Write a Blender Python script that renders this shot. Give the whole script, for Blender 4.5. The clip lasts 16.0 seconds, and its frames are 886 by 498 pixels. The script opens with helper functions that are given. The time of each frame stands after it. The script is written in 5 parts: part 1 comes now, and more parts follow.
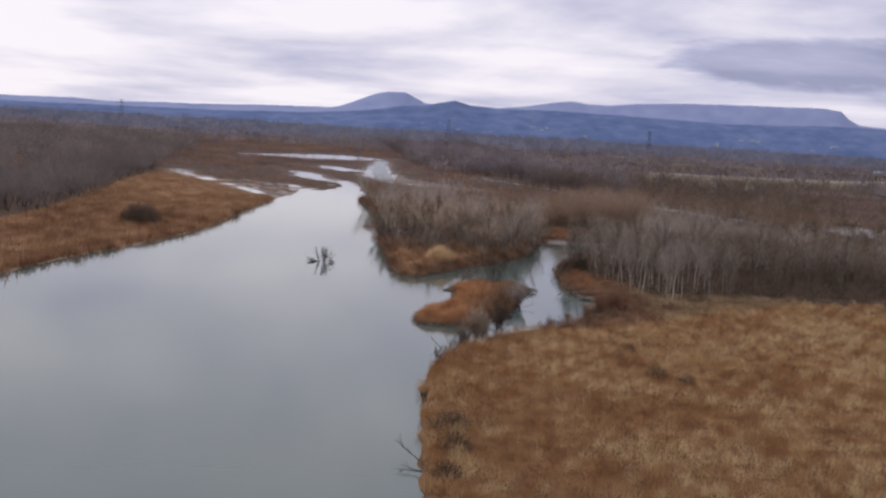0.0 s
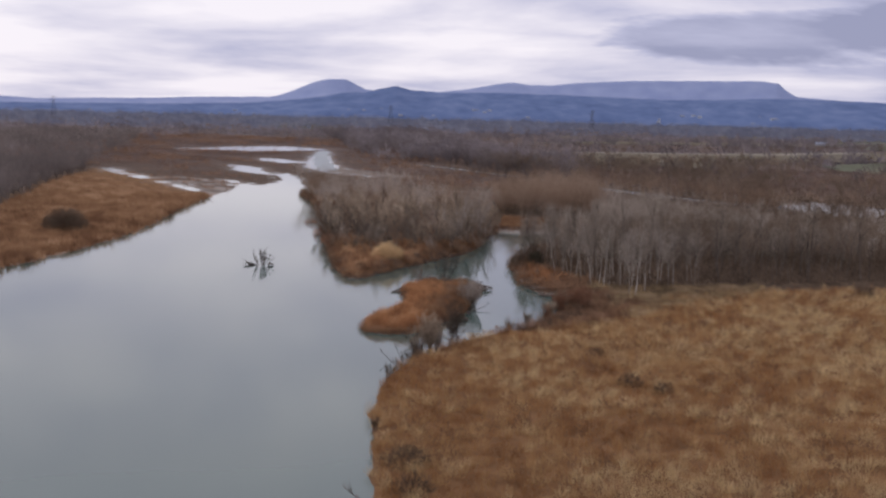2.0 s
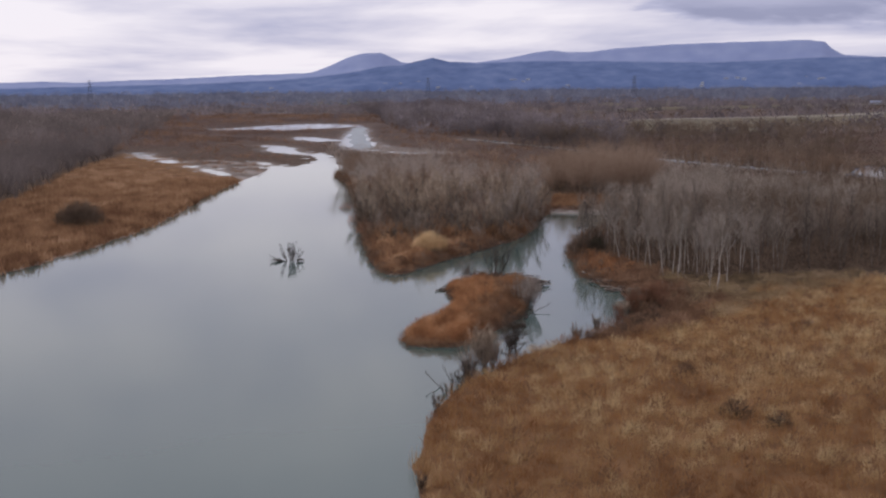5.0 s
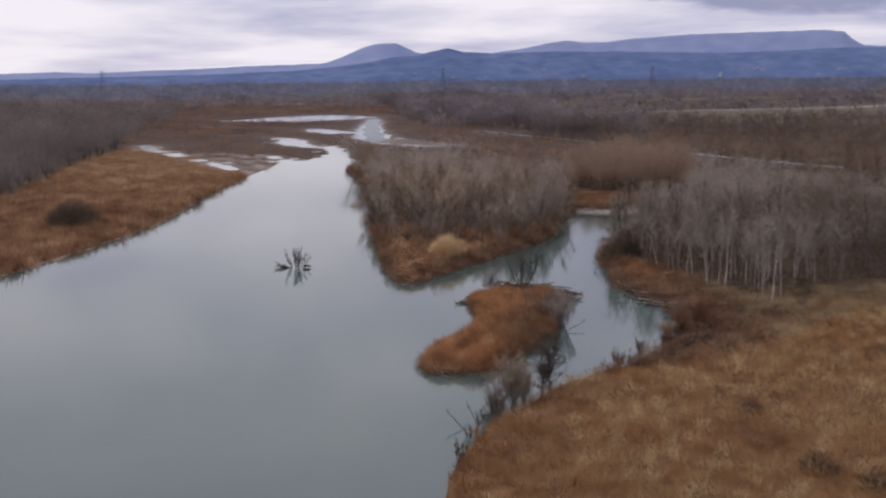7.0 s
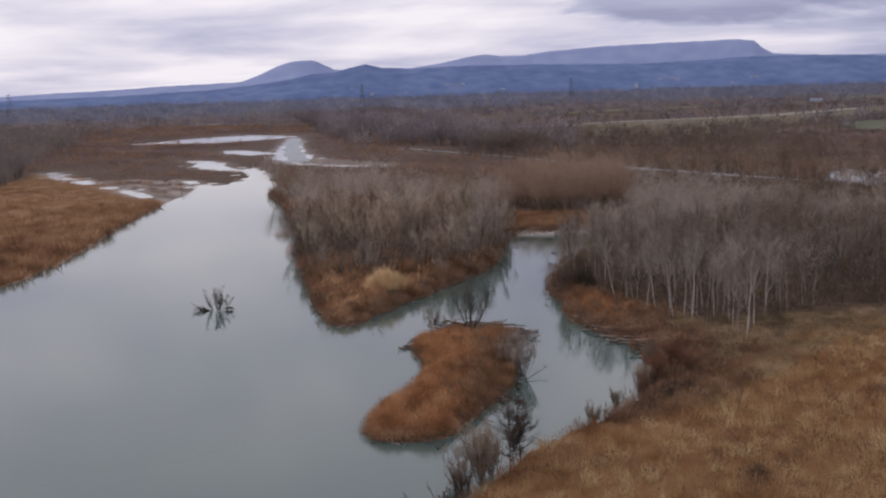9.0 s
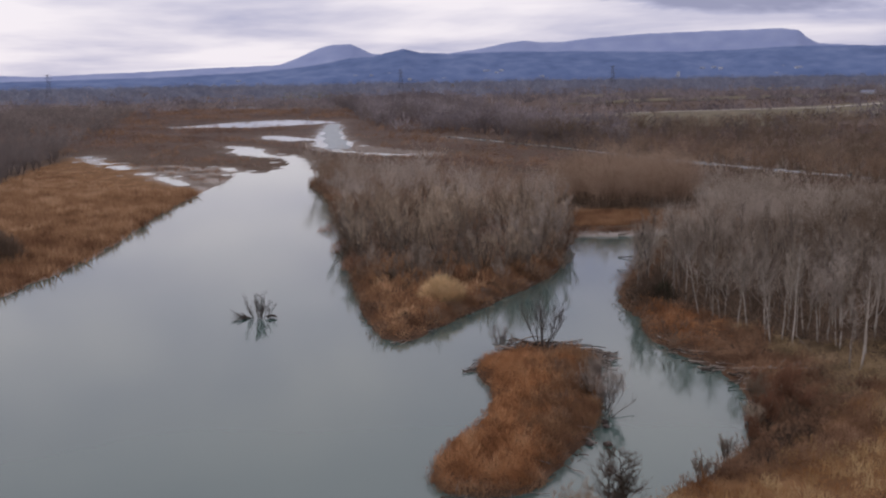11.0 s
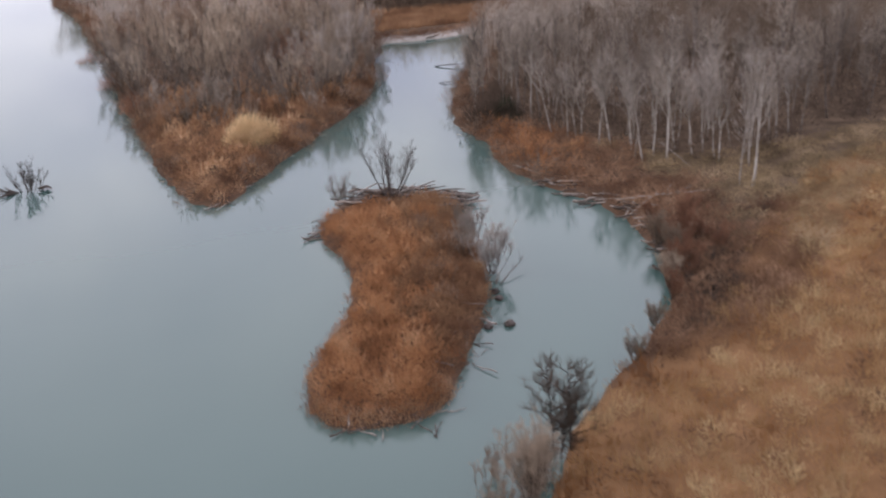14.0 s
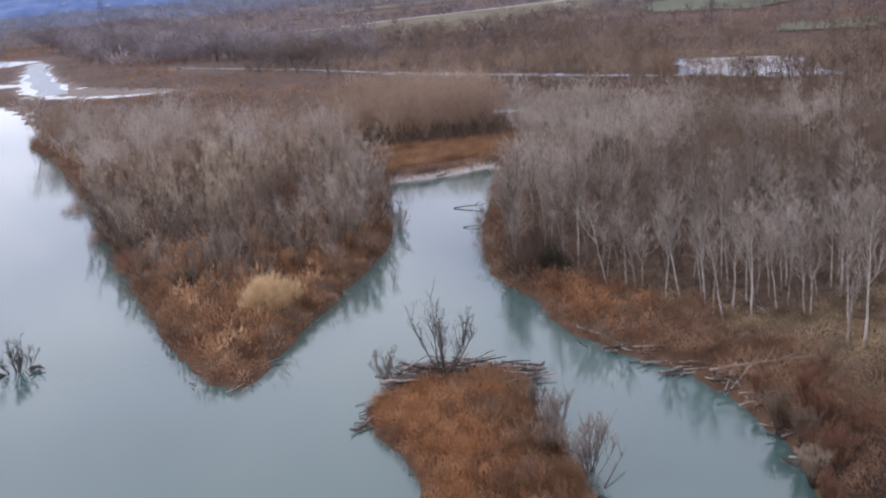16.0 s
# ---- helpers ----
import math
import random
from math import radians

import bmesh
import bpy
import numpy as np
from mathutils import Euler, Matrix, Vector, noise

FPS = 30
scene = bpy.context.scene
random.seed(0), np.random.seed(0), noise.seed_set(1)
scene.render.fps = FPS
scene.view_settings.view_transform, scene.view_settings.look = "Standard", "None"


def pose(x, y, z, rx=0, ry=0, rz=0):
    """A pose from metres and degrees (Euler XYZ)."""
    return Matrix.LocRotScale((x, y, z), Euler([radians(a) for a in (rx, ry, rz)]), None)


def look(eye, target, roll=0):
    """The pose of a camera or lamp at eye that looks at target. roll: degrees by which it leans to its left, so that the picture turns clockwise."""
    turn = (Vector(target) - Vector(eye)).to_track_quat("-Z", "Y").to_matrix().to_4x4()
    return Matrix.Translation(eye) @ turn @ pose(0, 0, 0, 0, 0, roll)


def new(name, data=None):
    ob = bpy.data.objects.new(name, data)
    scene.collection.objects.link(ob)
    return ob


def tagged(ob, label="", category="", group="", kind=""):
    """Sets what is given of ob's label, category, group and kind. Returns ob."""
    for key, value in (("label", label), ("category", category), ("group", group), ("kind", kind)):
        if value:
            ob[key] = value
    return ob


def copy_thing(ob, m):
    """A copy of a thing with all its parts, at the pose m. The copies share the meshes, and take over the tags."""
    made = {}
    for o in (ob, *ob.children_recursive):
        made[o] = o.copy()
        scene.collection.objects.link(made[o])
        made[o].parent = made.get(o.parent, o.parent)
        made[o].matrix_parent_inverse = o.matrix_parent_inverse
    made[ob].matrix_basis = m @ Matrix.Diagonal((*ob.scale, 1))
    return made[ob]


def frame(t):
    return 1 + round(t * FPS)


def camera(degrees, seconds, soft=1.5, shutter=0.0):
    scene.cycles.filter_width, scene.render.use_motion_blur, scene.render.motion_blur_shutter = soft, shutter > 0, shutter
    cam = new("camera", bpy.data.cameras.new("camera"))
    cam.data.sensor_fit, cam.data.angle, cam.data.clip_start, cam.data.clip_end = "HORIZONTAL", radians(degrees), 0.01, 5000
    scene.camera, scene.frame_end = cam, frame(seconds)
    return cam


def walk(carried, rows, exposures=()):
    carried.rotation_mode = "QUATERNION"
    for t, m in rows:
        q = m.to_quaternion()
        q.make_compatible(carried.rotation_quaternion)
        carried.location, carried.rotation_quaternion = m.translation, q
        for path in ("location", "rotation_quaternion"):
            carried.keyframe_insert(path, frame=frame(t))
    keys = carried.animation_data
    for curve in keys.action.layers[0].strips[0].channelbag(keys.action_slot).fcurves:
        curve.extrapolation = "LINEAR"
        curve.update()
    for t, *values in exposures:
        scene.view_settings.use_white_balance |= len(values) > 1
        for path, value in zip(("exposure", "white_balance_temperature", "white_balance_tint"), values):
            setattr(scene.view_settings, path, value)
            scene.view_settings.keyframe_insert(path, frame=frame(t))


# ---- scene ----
cam = camera(44.9, 16.0, 2.2, 0.5)
PATH = [
    (0, (1.887, 2.828, 44.657), (1.871, 4.814, 44.417), 3.4),
    (0.3, (1.995, 4.878, 45.157), (1.995, 6.861, 44.894), 2.62),
    (0.5, (2.067, 6.245, 45.49), (2.108, 8.228, 45.235), 2),
    (0.7, (1.926, 8.207, 45.714), (1.964, 10.192, 45.475), 1.91),
    (1, (1.714, 11.149, 46.051), (1.804, 13.132, 45.812), 1.7),
    (1.3, (1.853, 14.737, 45.702), (1.934, 16.716, 45.427), 2.72),
    (1.5, (1.946, 17.129, 45.47), (2.012, 19.109, 45.199), 2.3),
    (1.7, (1.887, 19.247, 45.486), (1.952, 21.233, 45.257), 1.14),
    (2, (1.798, 22.425, 45.51), (1.881, 24.406, 45.246), 1.4),
    (2.3, (1.98, 25.056, 45.934), (2.152, 27.027, 45.641), 1.95),
    (2.5, (2.101, 26.81, 46.217), (2.344, 28.768, 45.894), 2.8),
    (3, (2.41, 32.355, 46.475), (2.506, 34.332, 46.194), 3.1),
    (3.3, (2.086, 35.873, 46.061), (2.149, 37.853, 45.785), 4.01),
    (3.5, (1.87, 38.218, 45.785), (1.892, 40.197, 45.498), 3.6),
    (3.7, (1.772, 40.537, 45.73), (1.813, 42.511, 45.413), 1.74),
    (5.8, (0.746, 64.889, 45.158), (0.767, 66.864, 44.842), -1.27),
    (6, (0.648, 67.208, 45.103), (0.684, 69.181, 44.778), -1.3),
    (6.3, (0.708, 70.573, 45.094), (0.719, 72.547, 44.768), -1.54),
    (6.5, (0.748, 72.817, 45.088), (0.727, 74.786, 44.742), -1.7),
    (6.7, (0.474, 75.281, 45.123), (0.46, 77.251, 44.774), -1.69),
    (7, (0.064, 78.978, 45.176), (0.043, 80.95, 44.843), -0.6),
    (7.3, (-0.115, 82.813, 45.125), (-0.187, 84.78, 44.775), -0.04),
    (7.5, (-0.235, 85.369, 45.091), (-0.323, 87.335, 44.736), -0.5),
    (7.7, (-0.379, 87.323, 45.173), (-0.439, 89.295, 44.842), -1.6),
    (8, (-0.595, 90.255, 45.295), (-0.572, 92.23, 44.983), -3),
    (8.2, (-1.027, 92.41, 45.357), (-0.933, 94.385, 45.052), -2.62),
    (10.3, (-5.568, 115.04, 46.009), (-5.436, 117.01, 45.693), -1.4),
    (10.5, (-6, 117.195, 46.071), (-5.876, 119.168, 45.763), -1.1),
    (10.7, (-6.53, 119.405, 46.147), (-6.438, 121.375, 45.813), -1),
    (11, (-7.326, 122.72, 46.26), (-7.266, 124.691, 45.927), -1),
    (11.3, (-7.61, 126.052, 46.252), (-7.531, 128.011, 45.858), -1.21),
    (11.5, (-7.799, 128.273, 46.246), (-7.696, 130.233, 45.859), 0.1),
    (11.7, (-8.162, 130.243, 46.228), (-8.031, 132.199, 45.833), -1.12),
    (12, (-8.707, 133.198, 46.201), (-8.47, 135.141, 45.791), -3.1),
    (12.3, (-9.651, 135.863, 46.478), (-9.339, 137.772, 45.967), -1.77),
    (12.5, (-10.28, 137.64, 46.663), (-9.953, 139.532, 46.103), -1.6),
    (12.7, (-10.398, 139.793, 46.816), (-10.035, 141.663, 46.206), -2.39),
    (13, (-10.574, 143.023, 47.045), (-10.179, 144.894, 46.46), -3.1),
    (13.3, (-11.231, 145.771, 47.211), (-10.738, 147.618, 46.622), -2.67),
    (13.5, (-11.669, 147.603, 47.322), (-11.115, 149.432, 46.729), -2.1),
    (13.7, (-12.316, 150.108, 47.223), (-11.792, 151.917, 46.549), -3.44),
    (14, (-13.287, 153.866, 47.074), (-12.841, 155.677, 46.352), -4),
    (14.3, (-13.906, 157.58, 47.638), (-13.455, 159.392, 46.922), -3.35),
    (14.5, (-14.319, 160.056, 48.014), (-13.909, 161.873, 47.286), -4.3),
    (14.7, (-14.646, 162.417, 48.024), (-14.251, 164.262, 47.36), -5.28),
    (15, (-15.137, 165.959, 48.038), (-14.722, 167.818, 47.43), -5.9),
    (15.3, (-16.303, 169.24, 47.9), (-15.829, 171.11, 47.37), -7.5),
    (15.5, (-17.081, 171.428, 47.808), (-16.562, 173.292, 47.299), -6.2),
    (15.7, (-17.531, 173.476, 47.8), (-17.005, 175.335, 47.284), -5.59),
    (16, (-18.206, 176.548, 47.789), (-17.67, 178.405, 47.275), -5.1),
]
EXPOSURES = [(0, -0.16, 6120, 15.5), (7, -0.25, 6080, 16), (8, -0.21, 6120, 16), (11, -0.24, 6180, 16), (12, 0.05, 6350, 17), (12.6, 0.32, 6550, 18), (13.2, 0.46, 6180, 15.5), (14, 0.57, 5960, 15), (14.4, 0.58, 5640, 14), (15.4, 0.62, 5500, 15), (16, 0.6, 5660, 15)]
walk(cam, [(t, look(eye, target, roll)) for t, eye, target, roll in PATH], EXPOSURES)

# ---- world, sun ----
world = bpy.data.worlds.new("overcast_sky")
scene.world = world
world.use_nodes = True
SUN_AZ, SUN_EL = radians(-62), radians(26)


def build_sky():
    nt = world.node_tree
    nt.nodes.clear()
    N, L = nt.nodes.new, nt.links.new

    def math_node(op, a, b=None, clamp=False):
        n = N("ShaderNodeMath")
        n.operation, n.use_clamp = op, clamp
        for i, v in enumerate((a, b)):
            if v is None:
                continue
            if isinstance(v, (int, float)):
                n.inputs[i].default_value = v
            else:
                L(v, n.inputs[i])
        return n.outputs[0]

    def noise_node(vec, scale, detail, rough, dist=0.0):
        n = N("ShaderNodeTexNoise")
        L(vec, n.inputs["Vector"])
        n.inputs["Scale"].default_value, n.inputs["Detail"].default_value = scale, detail
        n.inputs["Roughness"].default_value, n.inputs["Distortion"].default_value = rough, dist
        return n.outputs["Fac"]

    tc = N("ShaderNodeTexCoord")
    sep = N("ShaderNodeSeparateXYZ")
    L(tc.outputs["Generated"], sep.inputs[0])
    x, y, z = sep.outputs
    up = math_node("ADD", math_node("MAXIMUM", z, 0.0), CLOUD_LIFT)
    flat = N("ShaderNodeCombineXYZ")
    L(math_node("DIVIDE", x, up), flat.inputs[0])
    L(math_node("DIVIDE", y, up), flat.inputs[1])
    shift = N("ShaderNodeVectorMath")
    shift.operation = "ADD"
    L(flat.outputs[0], shift.inputs[0])
    shift.inputs[1].default_value = CLOUD_SHIFT
    deck = noise_node(shift.outputs[0], 0.36, 6, 0.55, 0.5)
    level_vec = N("ShaderNodeCombineXYZ")
    L(math_node("MULTIPLY", x, 4.2), level_vec.inputs[0])
    L(math_node("MULTIPLY", y, 4.2), level_vec.inputs[1])
    L(math_node("DIVIDE", math_node("MULTIPLY", z, 52.0), math_node("ADD", math_node("MULTIPLY", math_node("MAXIMUM", z, 0.0), 7.0), 1.0)), level_vec.inputs[2])
    streaks = noise_node(level_vec.outputs[0], 1.0, 6, 0.5, 0.25)
    mixed = math_node("ADD", math_node("MULTIPLY", deck, 0.48), math_node("ADD", math_node("MULTIPLY", math_node("MULTIPLY", math_node("SUBTRACT", streaks, 0.5), 0.74), math_node("SUBTRACT", 1.0, math_node("MULTIPLY", z, 1.8), True)), 0.26))
    # the veiled sun makes the deck brighter on its side of the sky
    side = math_node("ADD", math_node("MULTIPLY", math_node("MULTIPLY", x, -0.27), math_node("SUBTRACT", 1.0, math_node("MULTIPLY", z, 1.9), True)), 0.022)
    mixed = math_node("ADD", mixed, side)
    # a heavier cloud bank low over the plateau
    ax = math_node("POWER", math_node("DIVIDE", math_node("SUBTRACT", x, 0.345), 0.15), 2.0)
    az = math_node("POWER", math_node("DIVIDE", math_node("SUBTRACT", z, 0.066), 0.03), 2.0)
    edge = math_node("ADD", math_node("MULTIPLY", math_node("SUBTRACT", streaks, 0.5), 1.6), math_node("MULTIPLY", math_node("SUBTRACT", deck, 0.5), 5.0))
    bank = math_node("MULTIPLY", math_node("SUBTRACT", 1.05, math_node("ADD", math_node("ADD", ax, az), edge)), 2.2, True)
    bank = math_node("MULTIPLY", bank, math_node("GREATER_THAN", y, 0.0))
    mixed = math_node("SUBTRACT", mixed, math_node("MULTIPLY", bank, 0.16))
    ramp = N("ShaderNodeValToRGB")
    L(mixed, ramp.inputs[0])
    cr = ramp.color_ramp
    stops = [(0.30, (0.36, 0.37, 0.50)), (0.42, (0.54, 0.54, 0.67)), (0.51, (0.79, 0.755, 0.815)), (0.61, (1.03, 0.97, 0.955))]
    cr.elements[0].position, cr.elements[0].color = stops[0][0], (*stops[0][1], 1)
    cr.elements[1].position, cr.elements[1].color = stops[-1][0], (*stops[-1][1], 1)
    for p, c in stops[1:-1]:
        cr.elements.new(p).color = (*c, 1)
    sky = N("ShaderNodeTexSky")
    sky.sky_type, sky.sun_disc = "NISHITA", False
    sky.sun_elevation, sky.sun_rotation = SUN_EL, SUN_AZ
    clear = N("ShaderNodeBackground")
    L(sky.outputs[0], clear.inputs[0])
    clear.inputs[1].default_value = 0.08
    cloud = N("ShaderNodeBackground")
    L(ramp.outputs[0], cloud.inputs[0])
    cloud.inputs[1].default_value = CLOUD_LIGHT
    mix = N("ShaderNodeMixShader")
    mix.inputs[0].default_value = 0.94
    L(clear.outputs[0], mix.inputs[1])
    L(cloud.outputs[0], mix.inputs[2])
    out = N("ShaderNodeOutputWorld")
    L(mix.outputs[0], out.inputs[0])


CLOUD_LIFT, CLOUD_SHIFT, CLOUD_LIGHT = 0.11, (3.1, 7.4, 0.0), 1.08
build_sky()
sun = new("sun", bpy.data.lights.new("sun", "SUN"))
sun.data.energy, sun.data.angle, sun.data.color = 0.7, radians(18), (1.0, 0.95, 0.9)
sun.matrix_world = look((0, 0, 300), (-300 * math.sin(SUN_AZ), -300 * math.cos(SUN_AZ), 300 - 300 * math.tan(SUN_EL)))


# ---- materials ----
def material(name, colours, scale=1.0, detail=4.0, rough=0.9, attr="", big=0.0, bump=0.0, per_object=0.0, metal=0.0, ior=1.45, leafy=0.0):
    """A procedural surface: colours along a ramp driven by noise in world metres, shifted by a mesh attribute and by the object."""
    m = bpy.data.materials.new(name)
    m.use_nodes = True
    nt = m.node_tree
    N, L = nt.nodes.new, nt.links.new
    bsdf = nt.nodes["Principled BSDF"]
    geo = N("ShaderNodeNewGeometry")

    def noise_of(s, d):
        n = N("ShaderNodeTexNoise")
        L(geo.outputs["Position"], n.inputs["Vector"])
        n.inputs["Scale"].default_value, n.inputs["Detail"].default_value = s, d
        return n.outputs["Fac"]

    def add(a, b, k, off):
        n = N("ShaderNodeMath")
        n.operation = "MULTIPLY_ADD"
        L(b, n.inputs[0])
        n.inputs[1].default_value = k
        n2 = N("ShaderNodeMath")
        n2.operation = "ADD"
        L(a, n2.inputs[0])
        n2.inputs[1].default_value = -off
        L(n2.outputs[0], n.inputs[2])
        return n.outputs[0]

    fine = noise_of(scale, detail)
    value = fine
    if big:
        value = add(value, noise_of(big, 3.0), 0.5, 0.25)
    if attr:
        a = N("ShaderNodeAttribute")
        a.attribute_name = attr
        value = add(value, a.outputs["Fac"], 0.4, 0.2)
    if per_object:
        o = N("ShaderNodeObjectInfo")
        value = add(value, o.outputs["Random"], per_object, per_object / 2)
    ramp = N("ShaderNodeValToRGB")
    L(value, ramp.inputs[0])
    els = ramp.color_ramp.elements
    els[0].position, els[0].color = 0.25, (*colours[0], 1)
    els[1].position, els[1].color = 0.75, (*colours[-1], 1)
    for i, c in enumerate(colours[1:-1], 1):
        els.new(0.25 + 0.5 * i / (len(colours) - 1)).color = (*c, 1)
    L(ramp.outputs[0], bsdf.inputs["Base Color"])
    bsdf.inputs["Roughness"].default_value, bsdf.inputs["Metallic"].default_value, bsdf.inputs["IOR"].default_value = rough, metal, ior
    bsdf.inputs["Specular IOR Level"].default_value = 0.1
    if leafy:  # fine twigs and blades scatter light like a rounded mass, not like flat cards
        k = N("ShaderNodeVectorMath")
        k.operation = "MULTIPLY_ADD"
        L(geo.outputs["Normal"], k.inputs[0])
        k.inputs[1].default_value, k.inputs[2].default_value = (1 - leafy,) * 3, (0, 0, leafy)
        nz = N("ShaderNodeVectorMath")
        nz.operation = "NORMALIZE"
        L(k.outputs[0], nz.inputs[0])
        L(nz.outputs[0], bsdf.inputs["Normal"])
        thin = N("ShaderNodeBsdfTranslucent")  # light that falls on the far side of a blade shows through it
        L(ramp.outputs[0], thin.inputs["Color"])
        under = N("ShaderNodeVectorMath")
        under.operation = "SCALE"
        under.inputs["Scale"].default_value = -1.0
        L(nz.outputs[0], under.inputs[0])
        L(under.outputs[0], thin.inputs["Normal"])
        both = N("ShaderNodeAddShader")
        L(bsdf.outputs[0], both.inputs[0])
        L(thin.outputs[0], both.inputs[1])
        L(both.outputs[0], nt.nodes["Material Output"].inputs["Surface"])
    if bump:
        b = N("ShaderNodeBump")
        b.inputs["Strength"].default_value = 0.6
        b.inputs["Distance"].default_value = bump
        L(fine, b.inputs["Height"])
        L(b.outputs[0], bsdf.inputs["Normal"])
    return m


def water_material():
    m = bpy.data.materials.new("silty_river_water")
    m.use_nodes = True
    nt = m.node_tree
    N, L = nt.nodes.new, nt.links.new
    bsdf = nt.nodes["Principled BSDF"]
    geo = N("ShaderNodeNewGeometry")
    big = N("ShaderNodeTexNoise")
    L(geo.outputs["Position"], big.inputs["Vector"])
    big.inputs["Scale"].default_value, big.inputs["Detail"].default_value = 0.02, 3
    ramp = N("ShaderNodeValToRGB")
    L(big.outputs["Fac"], ramp.inputs[0])
    ramp.color_ramp.elements[0].position, ramp.color_ramp.elements[0].color = 0.3, (*WATER_A, 1)
    ramp.color_ramp.elements[1].position, ramp.color_ramp.elements[1].color = 0.7, (*WATER_B, 1)
    L(ramp.outputs[0], bsdf.inputs["Base Color"])
    bsdf.inputs["Roughness"].default_value, bsdf.inputs["IOR"].default_value = 0.06, 1.59
    rip = N("ShaderNodeTexNoise")
    L(geo.outputs["Position"], rip.inputs["Vector"])
    rip.inputs["Scale"].default_value, rip.inputs["Detail"].default_value = 0.9, 3
    slow = N("ShaderNodeTexNoise")
    L(geo.outputs["Position"], slow.inputs["Vector"])
    slow.inputs["Scale"].default_value, slow.inputs["Detail"].default_value = 0.12, 2
    s = N("ShaderNodeMath")
    s.operation = "MULTIPLY"
    L(rip.outputs["Fac"], s.inputs[0])
    L(slow.outputs["Fac"], s.inputs[1])
    b = N("ShaderNodeBump")
    b.inputs["Strength"].default_value, b.inputs["Distance"].default_value = 0.16, 0.04
    L(s.outputs[0], b.inputs["Height"])
    L(b.outputs[0], bsdf.inputs["Normal"])
    return m


WATER_A, WATER_B = (0.054, 0.096, 0.083), (0.069, 0.112, 0.098)
WATER = water_material()
REED = material("dry_reed_straw", [(0.121, 0.054, 0.021), (0.199, 0.099, 0.039), (0.267, 0.160, 0.071), (0.366, 0.264, 0.137)], 0.25, 5, 0.85, "tint", 0.03, leafy=0.6)
RUST = material("rusty_dry_herbs", [(0.104, 0.049, 0.024), (0.200, 0.092, 0.040), (0.280, 0.136, 0.060), (0.340, 0.192, 0.098)], 0.3, 5, 0.85, "tint", 0.05, leafy=0.6)
REED_OLIVE = material("olive_brown_reeds", [(0.108, 0.056, 0.030), (0.171, 0.095, 0.049), (0.230, 0.135, 0.072), (0.304, 0.194, 0.114)], 0.2, 5, 0.85, "tint", 0.02, leafy=0.6)
# red-brown scrub, its base colour raised in place of haze
SCRUB_TWIG = material("hazed_red_brown_scrub", [(0.099, 0.064, 0.051), (0.140, 0.096, 0.077), (0.185, 0.129, 0.106)], 0.05, 4, 0.95, "tint", 0.008, leafy=0.96)
HERB = material("brown_dry_herbs", [(0.122, 0.064, 0.035), (0.214, 0.116, 0.058), (0.281, 0.160, 0.084), (0.343, 0.220, 0.123)], 0.3, 5, 0.85, "tint", 0.06, leafy=0.6)
STRAW = material("pale_yellow_grass", [(0.372, 0.260, 0.136), (0.459, 0.332, 0.189), (0.521, 0.397, 0.248)], 0.6, 4, 0.85, "tint", leafy=0.6)
TWIG = material("grey_brown_twigs", [(0.152, 0.123, 0.095), (0.252, 0.208, 0.165), (0.342, 0.290, 0.240)], 0.5, 3, 0.9, "tint", 0.03, 0, 0.7, leafy=0.45)
BARK_GREY = material("grey_brown_bark", [(0.10, 0.08, 0.065), (0.17, 0.14, 0.115), (0.25, 0.21, 0.175)], 1.5, 5, 0.85, "", 0, 0.01, 0.4)
TWIG_WARM = material("brown_twigs", [(0.133, 0.086, 0.056), (0.212, 0.146, 0.099), (0.282, 0.203, 0.145)], 0.5, 3, 0.9, "tint", 0.03, 0, 0.7, leafy=0.45)
TWIG_PALE = material("pale_grey_twigs", [(0.158, 0.129, 0.107), (0.218, 0.183, 0.152), (0.284, 0.244, 0.207)], 0.5, 3, 0.9, "", 0, 0, 0.2, leafy=0.6)
BARK_PALE = material("pale_poplar_bark", [(0.213, 0.181, 0.143), (0.353, 0.310, 0.262), (0.491, 0.448, 0.389)], 1.5, 5, 0.85, "", 0, 0.01, 0.35)
BARK_DARK = material("dark_wet_bark", [(0.035, 0.028, 0.024), (0.08, 0.065, 0.055), (0.14, 0.115, 0.10)], 3.0, 5, 0.85, "", 0, 0.01, 0.2)
LOG = material("weathered_driftwood", [(0.07, 0.056, 0.046), (0.16, 0.13, 0.108), (0.36, 0.31, 0.26)], 2.0, 5, 0.85, "", 0, 0.01, 0.6)
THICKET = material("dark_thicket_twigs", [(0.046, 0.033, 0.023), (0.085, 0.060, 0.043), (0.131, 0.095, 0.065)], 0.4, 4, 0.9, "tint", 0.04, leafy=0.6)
# these two wood tones are also raised to stand in for haze
FARWOOD = material("hazed_winter_wood", [(0.085, 0.066, 0.060), (0.120, 0.098, 0.087), (0.161, 0.131, 0.118)], 0.05, 3, 0.95, "tint", 0.006, leafy=0.9)
WOOD_OVER = material("hazed_grey_wood", [(0.091, 0.075, 0.069), (0.132, 0.110, 0.099), (0.168, 0.140, 0.128)], 0.06, 3, 0.95, "tint", 0.008, leafy=0.8)
BRAMBLE = material("red_brown_brambles", [(0.070, 0.038, 0.023), (0.122, 0.069, 0.040), (0.181, 0.107, 0.063), (0.244, 0.154, 0.097)], 0.3, 4, 0.9, "tint", 0.06, leafy=0.6)
TWIG_DIM = material("dim_brown_twigs", [(0.092, 0.066, 0.045), (0.152, 0.112, 0.080), (0.220, 0.168, 0.124)], 0.3, 3, 0.9, "tint", 0.03, leafy=0.5)
